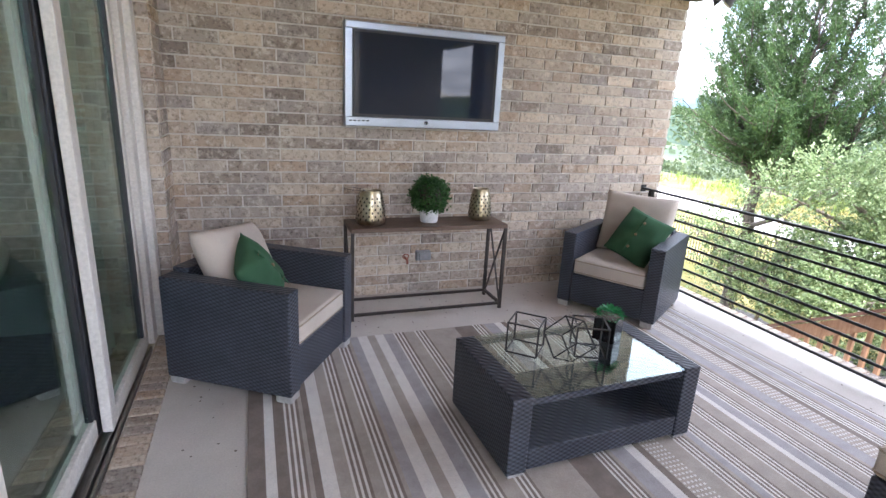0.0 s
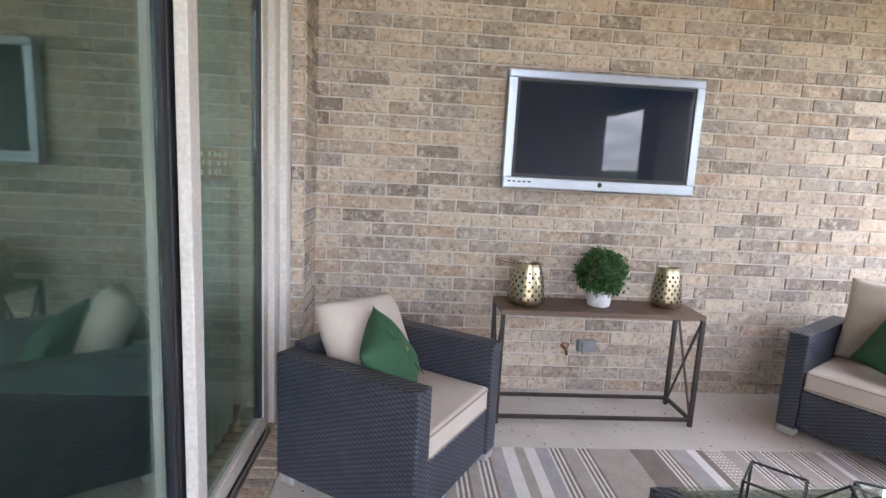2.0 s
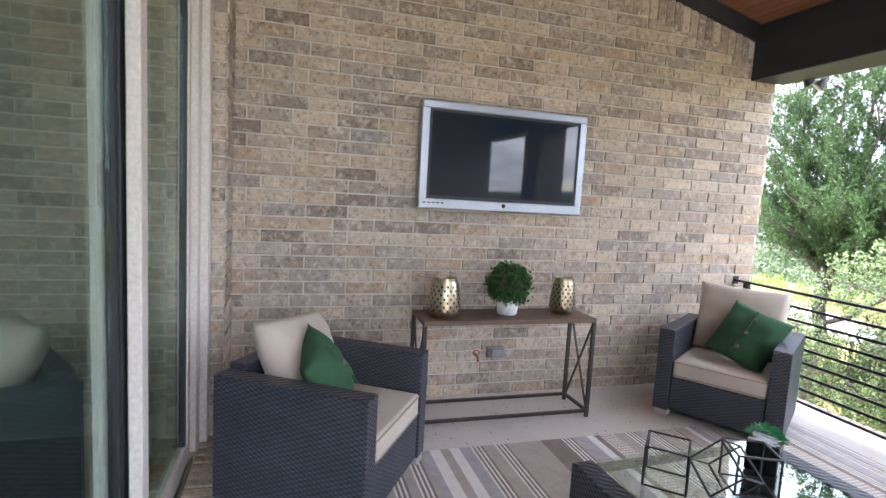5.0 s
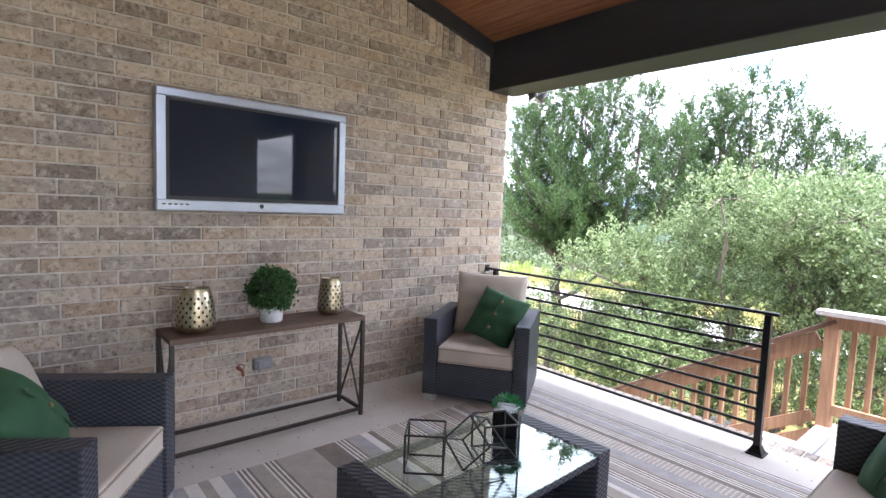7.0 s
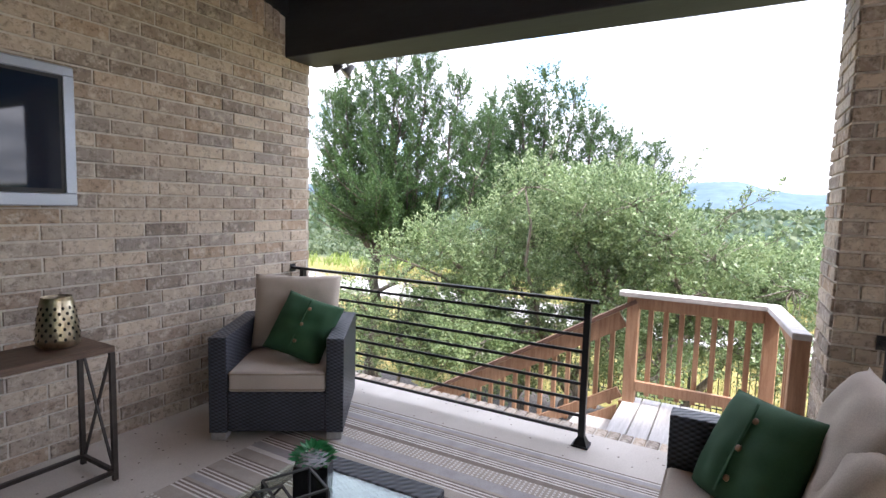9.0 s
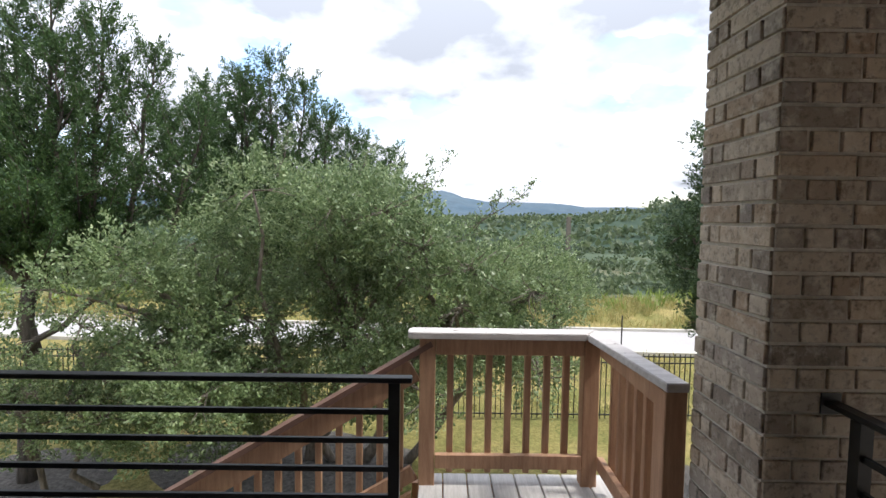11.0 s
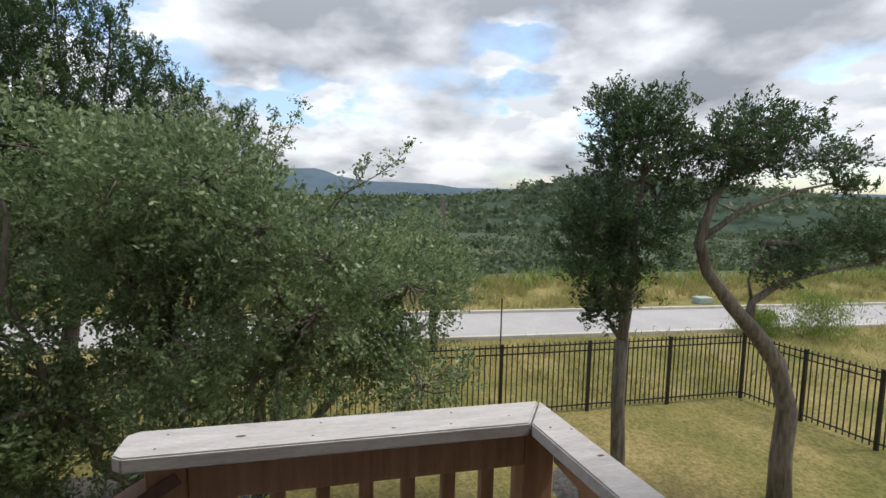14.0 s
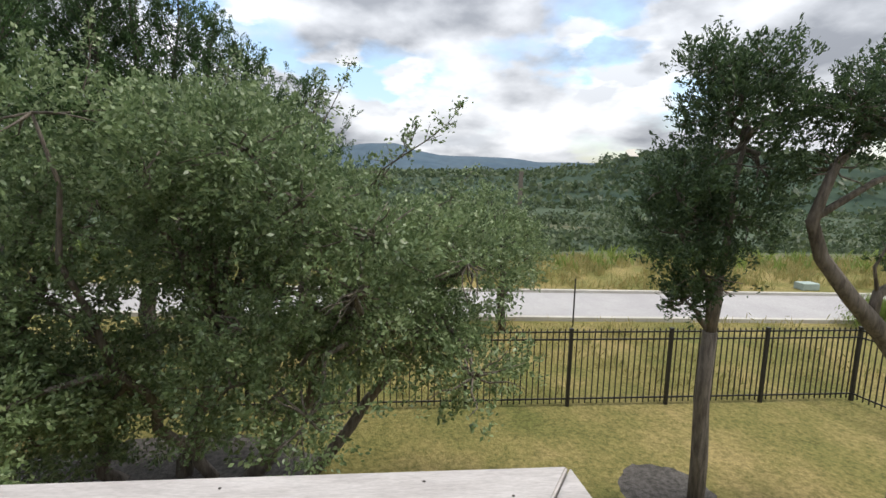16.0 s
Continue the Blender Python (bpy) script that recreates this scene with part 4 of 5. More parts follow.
# ---------------------------------------------------------------- wooden landing and stairs
LZ = -0.08
landing = thing("wooden_landing", pose(0, 0, 0), "grey board landing with joists at the porch edge", "deck")
y = 0.70
while y < 1.80:
    part("deck_board", box(4.56, 5.50, y + 0.004, min(y + 0.136, 1.86), LZ - 0.035, LZ, bevel=0.004), DECK, landing)
    y += 0.14
part("rim_joist", box(5.455, 5.495, 0.70, 1.86, LZ - 0.24, LZ - 0.037), CEDAR, landing)
for x, yy in ((5.42, 0.80), (5.42, 1.80), (4.62, 0.76)):
    part("support_post", box(x - 0.045, x + 0.045, yy - 0.045, yy + 0.045, -2.95, LZ - 0.25), CEDAR, landing)

rail = thing("landing_rail", pose(0, 0, 0), "reddish wooden guard rail with weathered cap round the landing", "railing")
PZ = 0.765
def baluster(parent, x, y, z0, z1):
    part("baluster", box(x - 0.018, x + 0.018, y - 0.018, y + 0.018, z0, z1, bevel=0.003), CEDAR, parent)
def cap(pts, z0, z1, label):
    bm = bmesh.new()
    lo = [bm.verts.new((x, y, z0)) for x, y in pts]; hi = [bm.verts.new((x, y, z1)) for x, y in pts]
    n = len(pts)
    bm.faces.new(lo[::-1]); bm.faces.new(hi)
    for i in range(n):
        bm.faces.new((lo[i], lo[(i + 1) % n], hi[(i + 1) % n], hi[i]))
    bmesh.ops.recalc_face_normals(bm, faces=bm.faces)
    bmesh.ops.bevel(bm, geom=list(bm.edges), offset=0.004, segments=2, affect="EDGES")
    part("cap_board", bm, CEDAR_CAP, rail, label)
cap([(5.335, 1.86), (5.355, 1.885), (5.455, 1.885), (5.475, 1.86), (5.475, 0.805), (5.335, 0.892)], PZ, PZ + 0.037, "weathered grey cap board")
cap([(5.333, 0.888), (5.473, 0.801), (4.50, 0.722), (4.50, 0.815)], PZ, PZ + 0.037, "weathered grey cap board")
for x, yy in ((5.40, 1.775), (5.40, 0.852), (4.555, 0.77)):
    part("post", box(x - 0.045, x + 0.045, yy - 0.045, yy + 0.045, LZ - 0.03, PZ - 0.001, bevel=0.004), CEDAR, rail)
part("upper_rail", box(5.352, 5.388, 0.899, 1.728, PZ - 0.09, PZ - 0.002, bevel=0.003), CEDAR, rail)
part("lower_rail", box(5.352, 5.388, 0.899, 1.728, LZ + 0.10, LZ + 0.18, bevel=0.003), CEDAR, rail)
part("upper_rail", box(4.602, 5.353, 0.775, 0.811, PZ - 0.09, PZ - 0.002, bevel=0.003), CEDAR, rail)
part("lower_rail", box(4.602, 5.353, 0.775, 0.811, LZ + 0.10, LZ + 0.18, bevel=0.003), CEDAR, rail)
for k in range(7):
    baluster(rail, 5.408, 0.985 + k * 0.110, LZ + 0.06, PZ - 0.002)
for k in range(6):
    baluster(rail, 4.70 + k * 0.112, 0.755, LZ + 0.06, PZ - 0.002)

rnd = random.Random(19)
for x, y in ((5.37, 1.80), (5.44, 1.79), (5.37, 1.45), (5.44, 1.43), (5.37, 1.10), (5.44, 1.08), (5.39, 0.93), (5.30, 0.85), (5.28, 0.80), (4.95, 0.82), (4.94, 0.765)):
    part("screw", moved(lathe([(0, 0.0010), (0.0028, 0.0010), (0.0034, -0.001)], 10), pose(x, y, PZ + 0.0368)), BRONZE_METAL, rail, "dark screw head")
for x, y, r in ((5.40, 1.62, 0.008), (5.375, 1.25, 0.004), (5.14, 0.80, 0.006)):
    knot = lathe([(0, 0.0010), (r * 0.5, 0.0012), (r, 0.0004), (r * 1.05, -0.001)], 14)
    part("knot", moved(knot, pose(x, y, PZ + 0.0370) @ Matrix.Diagonal((0.7, 1.5, 1, 1))), BARK, rail, "dark oval knot")

stairs = thing("wooden_stairs", pose(0, 0, 0), "grey wooden stairs descending along the porch to the lawn", "stairs")
RISE, RUN, NST = 0.177, 0.297, 15
for k in range(NST):
    z, y = LZ - RISE * (k + 1), 1.862 + RUN * k
    part("tread", box(4.60, 5.36, y, y + RUN + 0.02, z - 0.035, z, bevel=0.004), DECK, stairs)
ytop, ybot, drop = 1.862, 1.862 + RUN * NST, RISE * NST
for x in (4.58, 5.38):
    bm = prism([(ytop, LZ - 0.05), (ybot, LZ - drop - 0.05), (ybot, LZ - drop - 0.30), (ytop, LZ - 0.33)], x - 0.019, x + 0.019)
    bm.transform(Matrix(((0, 1, 0, 0), (1, 0, 0, 0), (0, 0, 1, 0), (0, 0, 0, 1))))
    part("stringer", bm, CEDAR, stairs)
hand = thing("stair_rail", pose(0, 0, 0), "sloping wooden stair rail with brown cap and balusters", "railing")
s0, s1 = Vector((5.40, 1.75, 0.735)), Vector((5.40, 1.75 + 4.5, 0.735 - 4.5 * 0.596))
part("cap_board", bar(s0, s1, 0.10, 0.03), STAIR_CAP, hand, "dark brown worn cap board")
part("upper_rail", bar(s0 + Vector((0, 0.1, -0.16)), s1 + Vector((0, 0, -0.10)), 0.034, 0.13), CEDAR, hand)
part("lower_rail", bar(s0 + Vector((0, 0.1, -0.76)), s1 + Vector((0, 0, -0.70)), 0.034, 0.085), CEDAR, hand)
for k in range(36):
    y = 1.93 + k * 0.118
    z = 0.735 - (y - 1.75) * 0.596
    baluster(hand, 5.436, y, z - 0.78, z - 0.07)
for y in (3.95, 6.15):
    z = 0.735 - (y - 1.75) * 0.596
    part("post", box(5.31, 5.38, y - 0.045, y + 0.045, -2.95, z - 0.02), CEDAR, hand)

# ---------------------------------------------------------------- land
def land_z(x, y):
    lawn = -2.9 - 0.05 * max(0, min(1, (x - 14) / 5))
    z = lawn
    if x > 26:
        f = min(1, (x - 26) / 90)
        z += -17 * (f * f * (3 - 2 * f))
    if x > 160:
        f = min(1, (x - 160) / 700)
        z += 26 * f * f
    if x > 40 or abs(y) > 60:
        k = min(1, max((x - 40) / 80, (abs(y) - 60) / 80))
        z += 5 * k * noise.noise(Vector((x * 0.018, y * 0.018, 0)))
    return z


xs = [-900, -300, -120, -50, -20, -8, -4, 0, 4, 8, 12, 16, 19, 22, 24, 26, 29, 33, 38, 44, 50, 58, 68, 80, 95, 110, 130, 155, 180, 210, 250, 300, 360, 430, 520, 640, 800, 1100, 2500, 4500]
ys = sorted({s * v for v in (0, 4, 8, 14, 20, 28, 38, 50, 64, 80, 100, 125, 155, 190, 235, 290, 360, 450, 580, 800, 1500, 4000) for s in (-1, 1)})
bm = bmesh.new()
gv = [[bm.verts.new((x, y, land_z(x, y))) for y in ys] for x in xs]
for i in range(len(xs) - 1):
    for j in range(len(ys) - 1):
        bm.faces.new((gv[i][j], gv[i + 1][j], gv[i + 1][j + 1], gv[i][j + 1]))
structure("ground", bm, GROUND, "dry yellow-green lawn and brush land down to a valley", "ground", smooth=True)


def quad_sheet(pts, z, t=0.05):
    bm = bmesh.new()
    lo = [bm.verts.new((x, y, z - t)) for x, y in pts]; hi = [bm.verts.new((x, y, z)) for x, y in pts]
    n = len(pts)
    bm.faces.new(hi); bm.faces.new(lo[::-1])
    for i in range(n):
        bm.faces.new((lo[i], lo[(i + 1) % n], hi[(i + 1) % n], hi[i]))
    bmesh.ops.recalc_face_normals(bm, faces=bm.faces)
    return bm


def road_x(y, off):
    return 19.05 + off + 0.045 * (y + 5) + 0.0016 * max(0, y - 2) ** 2


ry = [-120, -80, -50, -30, -20, -12, -5, 0, 6, 12, 20, 30, 45, 60]
structure("road", quad_sheet([(road_x(y, 0), y) for y in ry] + [(road_x(y, 3.4), y) for y in reversed(ry)], -2.93), ASPHALT, "pale sunlit concrete road beyond the fence", "road")
structure("kerb_far", quad_sheet([(road_x(y, 3.4), y) for y in ry] + [(road_x(y, 3.58), y) for y in reversed(ry)], -2.83, 0.15), KERB, "pale kerb along the road", "kerb")
structure("kerb_near", quad_sheet([(road_x(y, -0.18), y) for y in ry] + [(road_x(y, 0), y) for y in reversed(ry)], -2.83, 0.15), KERB, "pale kerb along the road", "kerb")


def mulch_bed(cx, cy, rx, ry_, seed):
    rnd = random.Random(seed)
    bm = bmesh.new()
    c = bm.verts.new((cx, cy, -2.865))
    n = 28
    r1 = [bm.verts.new((cx + rx * 0.6 * math.cos(a), cy + ry_ * 0.6 * math.sin(a), -2.872 + rnd.uniform(-0.01, 0.012))) for a in (2 * math.pi * k / n for k in range(n))]
    r2 = [bm.verts.new((cx + rx * k2 * math.cos(a), cy + ry_ * k2 * math.sin(a), -2.915)) for a, k2 in ((2 * math.pi * k / n, rnd.uniform(0.92, 1.08)) for k in range(n))]
    for k in range(n):
        bm.faces.new((c, r1[k], r1[(k + 1) % n])); bm.faces.new((r1[k], r2[k], r2[(k + 1) % n], r1[(k + 1) % n]))
    ob = part("mulch_bed", bm, MULCH, None)
    tagged(ob, "bed of dark mulch on the lawn under a tree", "mulch bed", "", "stuff")


mulch_bed(10.6, -2.6, 0.95, 0.75, 1)
mulch_bed(11.3, 4.3, 1.5, 2.6, 2)
mulch_bed(10.2, 8.4, 1.8, 1.6, 3)

# far ridges; the farther one has its blue haze in the colour
def ridge(name, x, prof, mat, label, depth, base=-30, woods_on=False):
    bm = bmesh.new()
    ya, yb = prof[0][0], prof[-1][0]
    n = 170
    rows_ = []
    for s in range(7):
        row = []
        for i in range(n + 1):
            y = ya + (yb - ya) * i / n
            for (p, a), (q_, b) in zip(prof, prof[1:]):
                if p <= y <= q_:
                    t = (y - p) / (q_ - p); t = t * t * (3 - 2 * t)
                    hgt = a + (b - a) * t
                    break
            g = math.sin(s / 6 * math.pi / 2)
            hgt = base + (hgt - base) * g + (2.2 if s < 6 else 0.9) * x / 900 * noise.noise(Vector((y * 0.02 * 900 / x, s * 0.9, 5)))
            row.append(bm.verts.new((x - depth + depth * s / 6, y, hgt)))
        rows_.append(row)
    for a, b in zip(rows_, rows_[1:]):
        for i in range(n):
            bm.faces.new((a[i], b[i], b[i + 1], a[i + 1]))
    spots = [v.co.copy() for row in rows_ for v in row] if woods_on else []
    structure(name, bm, mat, label, "hill", smooth=True)
    if spots:
        rnd = random.Random(3)
        vs, fs, off = [], [], 0
        for p in spots:
            for _ in range(5):
                c = (p.x + rnd.uniform(-48, 48), p.y + rnd.uniform(-11, 11), p.z + rnd.uniform(-1, 2))
                v, f = leaf_cloud([c], 14, np.array([4.5, 4.5, 2.2]), 2.4, rnd.randrange(9999), 0.3, 0.7)
                vs.append(v); fs.append(f + off); off += len(v)
        ob = leaf_object("hillside_woods", np.concatenate(vs), np.concatenate(fs), WOODS_LEAF)
        tagged(ob, "dark green woods on the far hillside", "woods", "", "stuff")


ridge("backdrop_far_hills", 1500, [(-2600, 60), (-1500, 55), (-900, 40), (-487, 36), (-400, 35), (-319, 46), (-140, 47), (-79, 56), (0, 78), (70, 75), (158, 64), (320, 55), (700, 60), (2600, 70)], HAZED_HILLS, "distant wooded hills with blue haze put into their colour", 500)
ridge("backdrop_near_hills", 620, [(-1300, 14), (-700, 10), (-520, 22), (-385, 33), (-318, 30), (-280, 24), (-226, 10), (-150, 2), (0, -2), (300, 4), (1300, 16)], HILLS, "dark green wooded hillside across the valley", 420, -32, True)

# ---------------------------------------------------------------- iron fence
fence = thing("iron_fence", pose(0, 0, 0), "black iron picket fence round the lawn", "fence")
FX, FZ, FT = 13.35, -2.9, -1.43
corner = -7.85
fence_y = [corner + 1.915 * k for k in range(0, 13)]
side = [(FX - 1.29 * k, corner - 0.22 * k) for k in range(1, 7)]
def fence_post(x, y):
    p = part("post", box(x - 0.03, x + 0.03, y - 0.03, y + 0.03, FZ - 0.1, FT), FENCE, fence)
    part("post_cap", box(x - 0.036, x + 0.036, y - 0.036, y + 0.036, FT + 0.001, FT + 0.02), FENCE, p)
for y in fence_y:
    fence_post(FX, y)
for x, y in side:
    fence_post(x, y)
pickets = []
runs = [((FX, a), (FX, b)) for a, b in zip(fence_y, fence_y[1:])] + [(a, b) for a, b in zip([(FX, corner)] + side, side)]
for (xa, ya), (xb, yb) in runs:
    for z in (FZ + 0.14, FT - 0.19, FT - 0.05):
        part("rail", bar((xa, ya, z), (xb, yb, z), 0.026), FENCE, fence)
    n = max(6, round(math.hypot(xb - xa, yb - ya) / 0.113))
    for k in range(1, n):
        pickets.append((xa + (xb - xa) * k / n, ya + (yb - ya) * k / n))
me = mesh_of(box(-0.009, 0.009, -0.009, 0.009, FZ + 0.05, FT + 0.01), "picket", FENCE)
for x, y in pickets[:300]:
    ob = new("picket", me); ob.location = (x, y, 0); ob.parent = fence


# ---------------------------------------------------------------- trees
def limb(bm, pts, r0, r1, sides=9):
    n = len(pts)
    add_tube(bm, pts, [r0 + (r1 - r0) * i / (n - 1) for i in range(n)], sides, 0.10)


def crooked(p, q, n, amp, rnd):
    p, q = Vector(p), Vector(q)
    return [p.lerp(q, i / n) + (Vector((rnd.uniform(-1, 1), rnd.uniform(-1, 1), rnd.uniform(-0.5, 0.5))) * amp if 0 < i < n else Vector()) for i in range(n + 1)]


def lobes_to_points(lobes, density, rs, shell=0.45, ragged=0.25):
    """Spray centres and outward directions near the surface of ellipsoid lobes, with gaps and an uneven outline."""
    out, dirs = [], []
    for (cx, cy, cz, rx, ry_, rz) in lobes:
        n = int(density * (rx * ry_ + ry_ * rz + rx * rz))
        d = rs.normal(0, 1, (n, 3)); d /= np.linalg.norm(d, axis=1)[:, None]
        rad = 1 - shell * rs.uniform(0, 1, (n, 1)) ** 1.6
        lump = np.array([[1 + ragged * noise.noise(Vector(u) * 2.7 + Vector((cx, cy, cz)))] for u in d])
        p = np.array([cx, cy, cz]) + d * rad * lump * np.array([rx, ry_, rz])
        keep = np.array([noise.noise(Vector(q) * 1.7) > -0.27 for q in p])
        out.append(p[keep]); dirs.append(d[keep])
    return np.concatenate(out), np.concatenate(dirs)


def spray_cloud(centers, outs, per, length, width, size, seed, up, narrow):
    """Tapering sprays of leaf blades that grow outward and upward from the given points."""
    rs = np.random.RandomState(seed)
    a = outs + rs.normal(0, 0.45, outs.shape) + np.array([0, 0, up])
    a /= np.linalg.norm(a, axis=1)[:, None]
    reach = length * rs.uniform(0.5, 1.4, (len(centers), 1))
    c, a, reach = np.repeat(centers, per, axis=0), np.repeat(a, per, axis=0), np.repeat(reach, per, axis=0)
    n = len(c)
    t = rs.uniform(0, 1, (n, 1))
    c = c + a * reach * t + rs.normal(0, 1, (n, 3)) * width * (1.1 - 0.85 * t)
    d = a * 0.9 + rs.normal(0, 0.55, (n, 3)); d /= np.linalg.norm(d, axis=1)[:, None]
    e = np.cross(d, rs.normal(0, 1, (n, 3))); e /= np.linalg.norm(e, axis=1)[:, None]
    z = size * rs.uniform(0.65, 1.3, (n, 1))
    v = np.stack([c - d * z, c + e * z * narrow, c + d * z, c - e * z * narrow], 1).reshape(-1, 3)
    return v, np.arange(4 * n).reshape(-1, 4)


def tree(name, base, lobes, label, leaf_mat, bark, density, per, reach, size, seed, trunks, up=0.2, narrow=0.55, shell=0.45, ragged=0.3, twigs=40):
    rnd = random.Random(seed)
    t = thing(name, pose(*base), label, "tree")
    bm = bmesh.new()
    inv = Vector(base)
    for pts, r0, r1 in trunks:
        limb(bm, [Vector(p) - inv for p in pts], r0, r1)
    ends = [Vector(pts[-1]) for pts, _, _ in trunks]
    for (cx, cy, cz, rx, ry_, rz) in lobes:
        c = Vector((cx, cy, cz))
        e = min(ends, key=lambda q: (q - c).length)
        limb(bm, [p - inv for p in crooked(e, c, 4, 0.12, rnd)], 0.045, 0.015, 6)
        for _ in range(max(2, twigs // len(lobes))):
            d = Vector((rnd.gauss(0, 1), rnd.gauss(0, 1), rnd.gauss(0, 1))).normalized()
            limb(bm, [p - inv for p in crooked(c, c + Vector((d.x * rx, d.y * ry_, d.z * rz)) * 0.95, 3, 0.07, rnd)], 0.014, 0.004, 4)
    part("trunk", bm, bark, t, "bare crooked trunk and limbs", smooth=True)
    rs = np.random.RandomState(seed)
    pts, outs = lobes_to_points(lobes, density, rs, shell, ragged)
    v, f = spray_cloud(pts, outs, per, reach, reach * 0.24, size, seed + 1, up, narrow)
    leaf_object("crown", v - np.array(base), f, leaf_mat, t, "uneven crown of many small leaves")
    return t


# junipers: pointed leaders with upswept, feathery branches over a broad skirt
def juniper(base, leaders, skirt, seed, label):
    rnd = random.Random(seed)
    t = thing("juniper_tree", pose(*base), label, "tree")
    inv = Vector(base)
    bm = bmesh.new()
    mid = Vector((base[0] + 0.1, base[1] - 0.05, 0.2))
    limb(bm, [p - inv for p in crooked(base, mid, 6, 0.06, rnd)], 0.17, 0.11)
    limb(bm, [p - inv for p in crooked((base[0], base[1], -0.9), (base[0] + 0.2, base[1] - 1.5, 0.5), 5, 0.08, rnd)], 0.06, 0.03)
    tips, outs = [], []

    def branch(start, az, length, rise, n):
        d = Vector((math.cos(az), math.sin(az), rise))
        pts = [start + Vector((d.x, d.y, 0)) * length * f + Vector((0, 0, rise * length * f + 0.35 * length * f * f)) for f in (0, 0.35, 0.7, 1.0)]
        limb(bm, [p - inv for p in pts], 0.006 + 0.011 * length, 0.003, 4)
        for k in range(n):
            f = 0.25 + 0.75 * (k + rnd.random()) / n
            p = start + Vector((d.x, d.y, 0)) * length * f + Vector((0, 0, rise * length * f + 0.35 * length * f * f))
            w = 0.16 * length * (1.15 - f)
            tips.append(p + Vector((rnd.gauss(0, w), rnd.gauss(0, w), rnd.gauss(0, w * 0.6))))
            outs.append(Vector((d.x * 0.8, d.y * 0.8, 0.55 + 0.5 * f)))

    for y, top, x in leaders:
        knee = Vector((mid.x + (x - mid.x) * 0.75, mid.y + (y - mid.y) * 0.75, mid.z + (top - mid.z) * 0.25))
        line = crooked(mid, knee, 2, 0.05, rnd) + crooked(knee, (x, y, top), 6, 0.05, rnd)[1:]
        limb(bm, [p - inv for p in line], 0.07, 0.008, 6)
        z, az = 0.5, rnd.uniform(0, 6)
        while z < top - 0.05:
            f = (z - mid.z) / (top - mid.z)
            i = min(7, int(f * 8))
            p = line[i].lerp(line[i + 1], f * 8 - i)
            k = (top - z) / top
            branch(p, az, (0.14 + 1.2 * k ** 0.75) * rnd.uniform(0.5, 1.2), rnd.uniform(0.1, 0.65) + 0.7 * (1 - k), 5 + int(14 * k))
            az += 2.4
            z += 0.08 + 0.03 * k
        for _ in range(5):
            tips.append(Vector((x, y, top - rnd.uniform(0, 0.25)))); outs.append(Vector((rnd.gauss(0, 0.2), rnd.gauss(0, 0.2), 1)))
    for _ in range(skirt[0]):
        z = rnd.uniform(0.1, 1.4)
        branch(mid + Vector((0, 0, z)), rnd.uniform(0, 6.28), rnd.uniform(0.9, 1.9) * skirt[1], rnd.uniform(-0.15, 0.25), 16)
    part("trunk", bm, BARK_DARK, t, "dark trunk with upswept limbs", smooth=True)
    v, f = spray_cloud(np.array([tuple(p) for p in tips]), np.array([tuple(o) for o in outs]), 46, 0.28, 0.05, 0.030, seed, 0.35, 0.30)
    leaf_object("crown", v - np.array(base), f, JUNIPER, t, "feathery pointed crown of scaly green sprays")


juniper((10.6, 8.3, -2.95), [(8.0, 5.2, 11.0), (8.75, 4.7, 11.2), (9.6, 4.4, 11.3), (7.2, 4.6, 11.1), (6.5, 4.1, 11.3), (10.4, 4.1, 11.6), (5.8, 3.3, 11.7), (7.6, 3.9, 10.6), (9.2, 3.7, 10.7)], (40, 1.25), 11, "tall green juniper with bare lower trunk behind the railing")
juniper((14.2, 5.6, -2.95), [(5.5, 4.8, 14.0), (4.8, 4.3, 14.2), (6.3, 4.5, 14.3), (4.1, 3.6, 13.8), (7.1, 4.3, 14.4), (5.9, 4.3, 13.6), (3.5, 3.0, 13.6), (6.8, 3.7, 13.4), (7.9, 3.6, 14.2)], (34, 1.2), 12, "dense green juniper behind the live oak")
juniper((16.5, 3.2, -2.95), [(3.1, 3.1, 16.5), (3.8, 2.8, 16.7)], (14, 0.8), 14, "small juniper behind the live oak")


def oak_lobes(y0, y1, top, bottom, xc, seed, depth=1.3):
    rnd = random.Random(seed)
    out = []
    y = y0
    while y <= y1:
        f = (y - y0) / (y1 - y0)
        zt = top[0] + (top[1] - top[0]) * f
        zb = bottom[0] + (bottom[1] - bottom[0]) * f
        z = zt - 0.35
        while z > zb:
            r = rnd.uniform(0.42, 0.68)
            out.append((xc + rnd.uniform(-depth, depth), y + rnd.uniform(-0.3, 0.3), z + rnd.uniform(-0.2, 0.15), r * 1.1, r * 1.1, r * 0.8))
            z -= 0.62
        y += 0.52
    return out


OA = oak_lobes(0.62, 2.6, (0.95, 1.95), (-0.8, -1.35), 10.2, 21) + oak_lobes(0.55, 1.3, (0.5, 1.2), (-0.9, -1.2), 10.9, 22, 0.6)
tree("live_oak", (11.3, 2.6, -2.95), OA, "broad grey-green live oak with crooked trunks beside the stairs", OAK_LEAF, BARK, 200, 20, 0.21, 0.028, 31,
     [(crooked((11.44, 3.1, -2.95), (10.6, 1.6, -0.4), 7, 0.12, random.Random(7)), 0.11, 0.05), (crooked((11.4, 2.3, -2.95), (10.9, 0.6, -0.2), 7, 0.12, random.Random(9)), 0.09, 0.04)],
     up=0.3, narrow=0.5, shell=0.6, ragged=0.5, twigs=260)
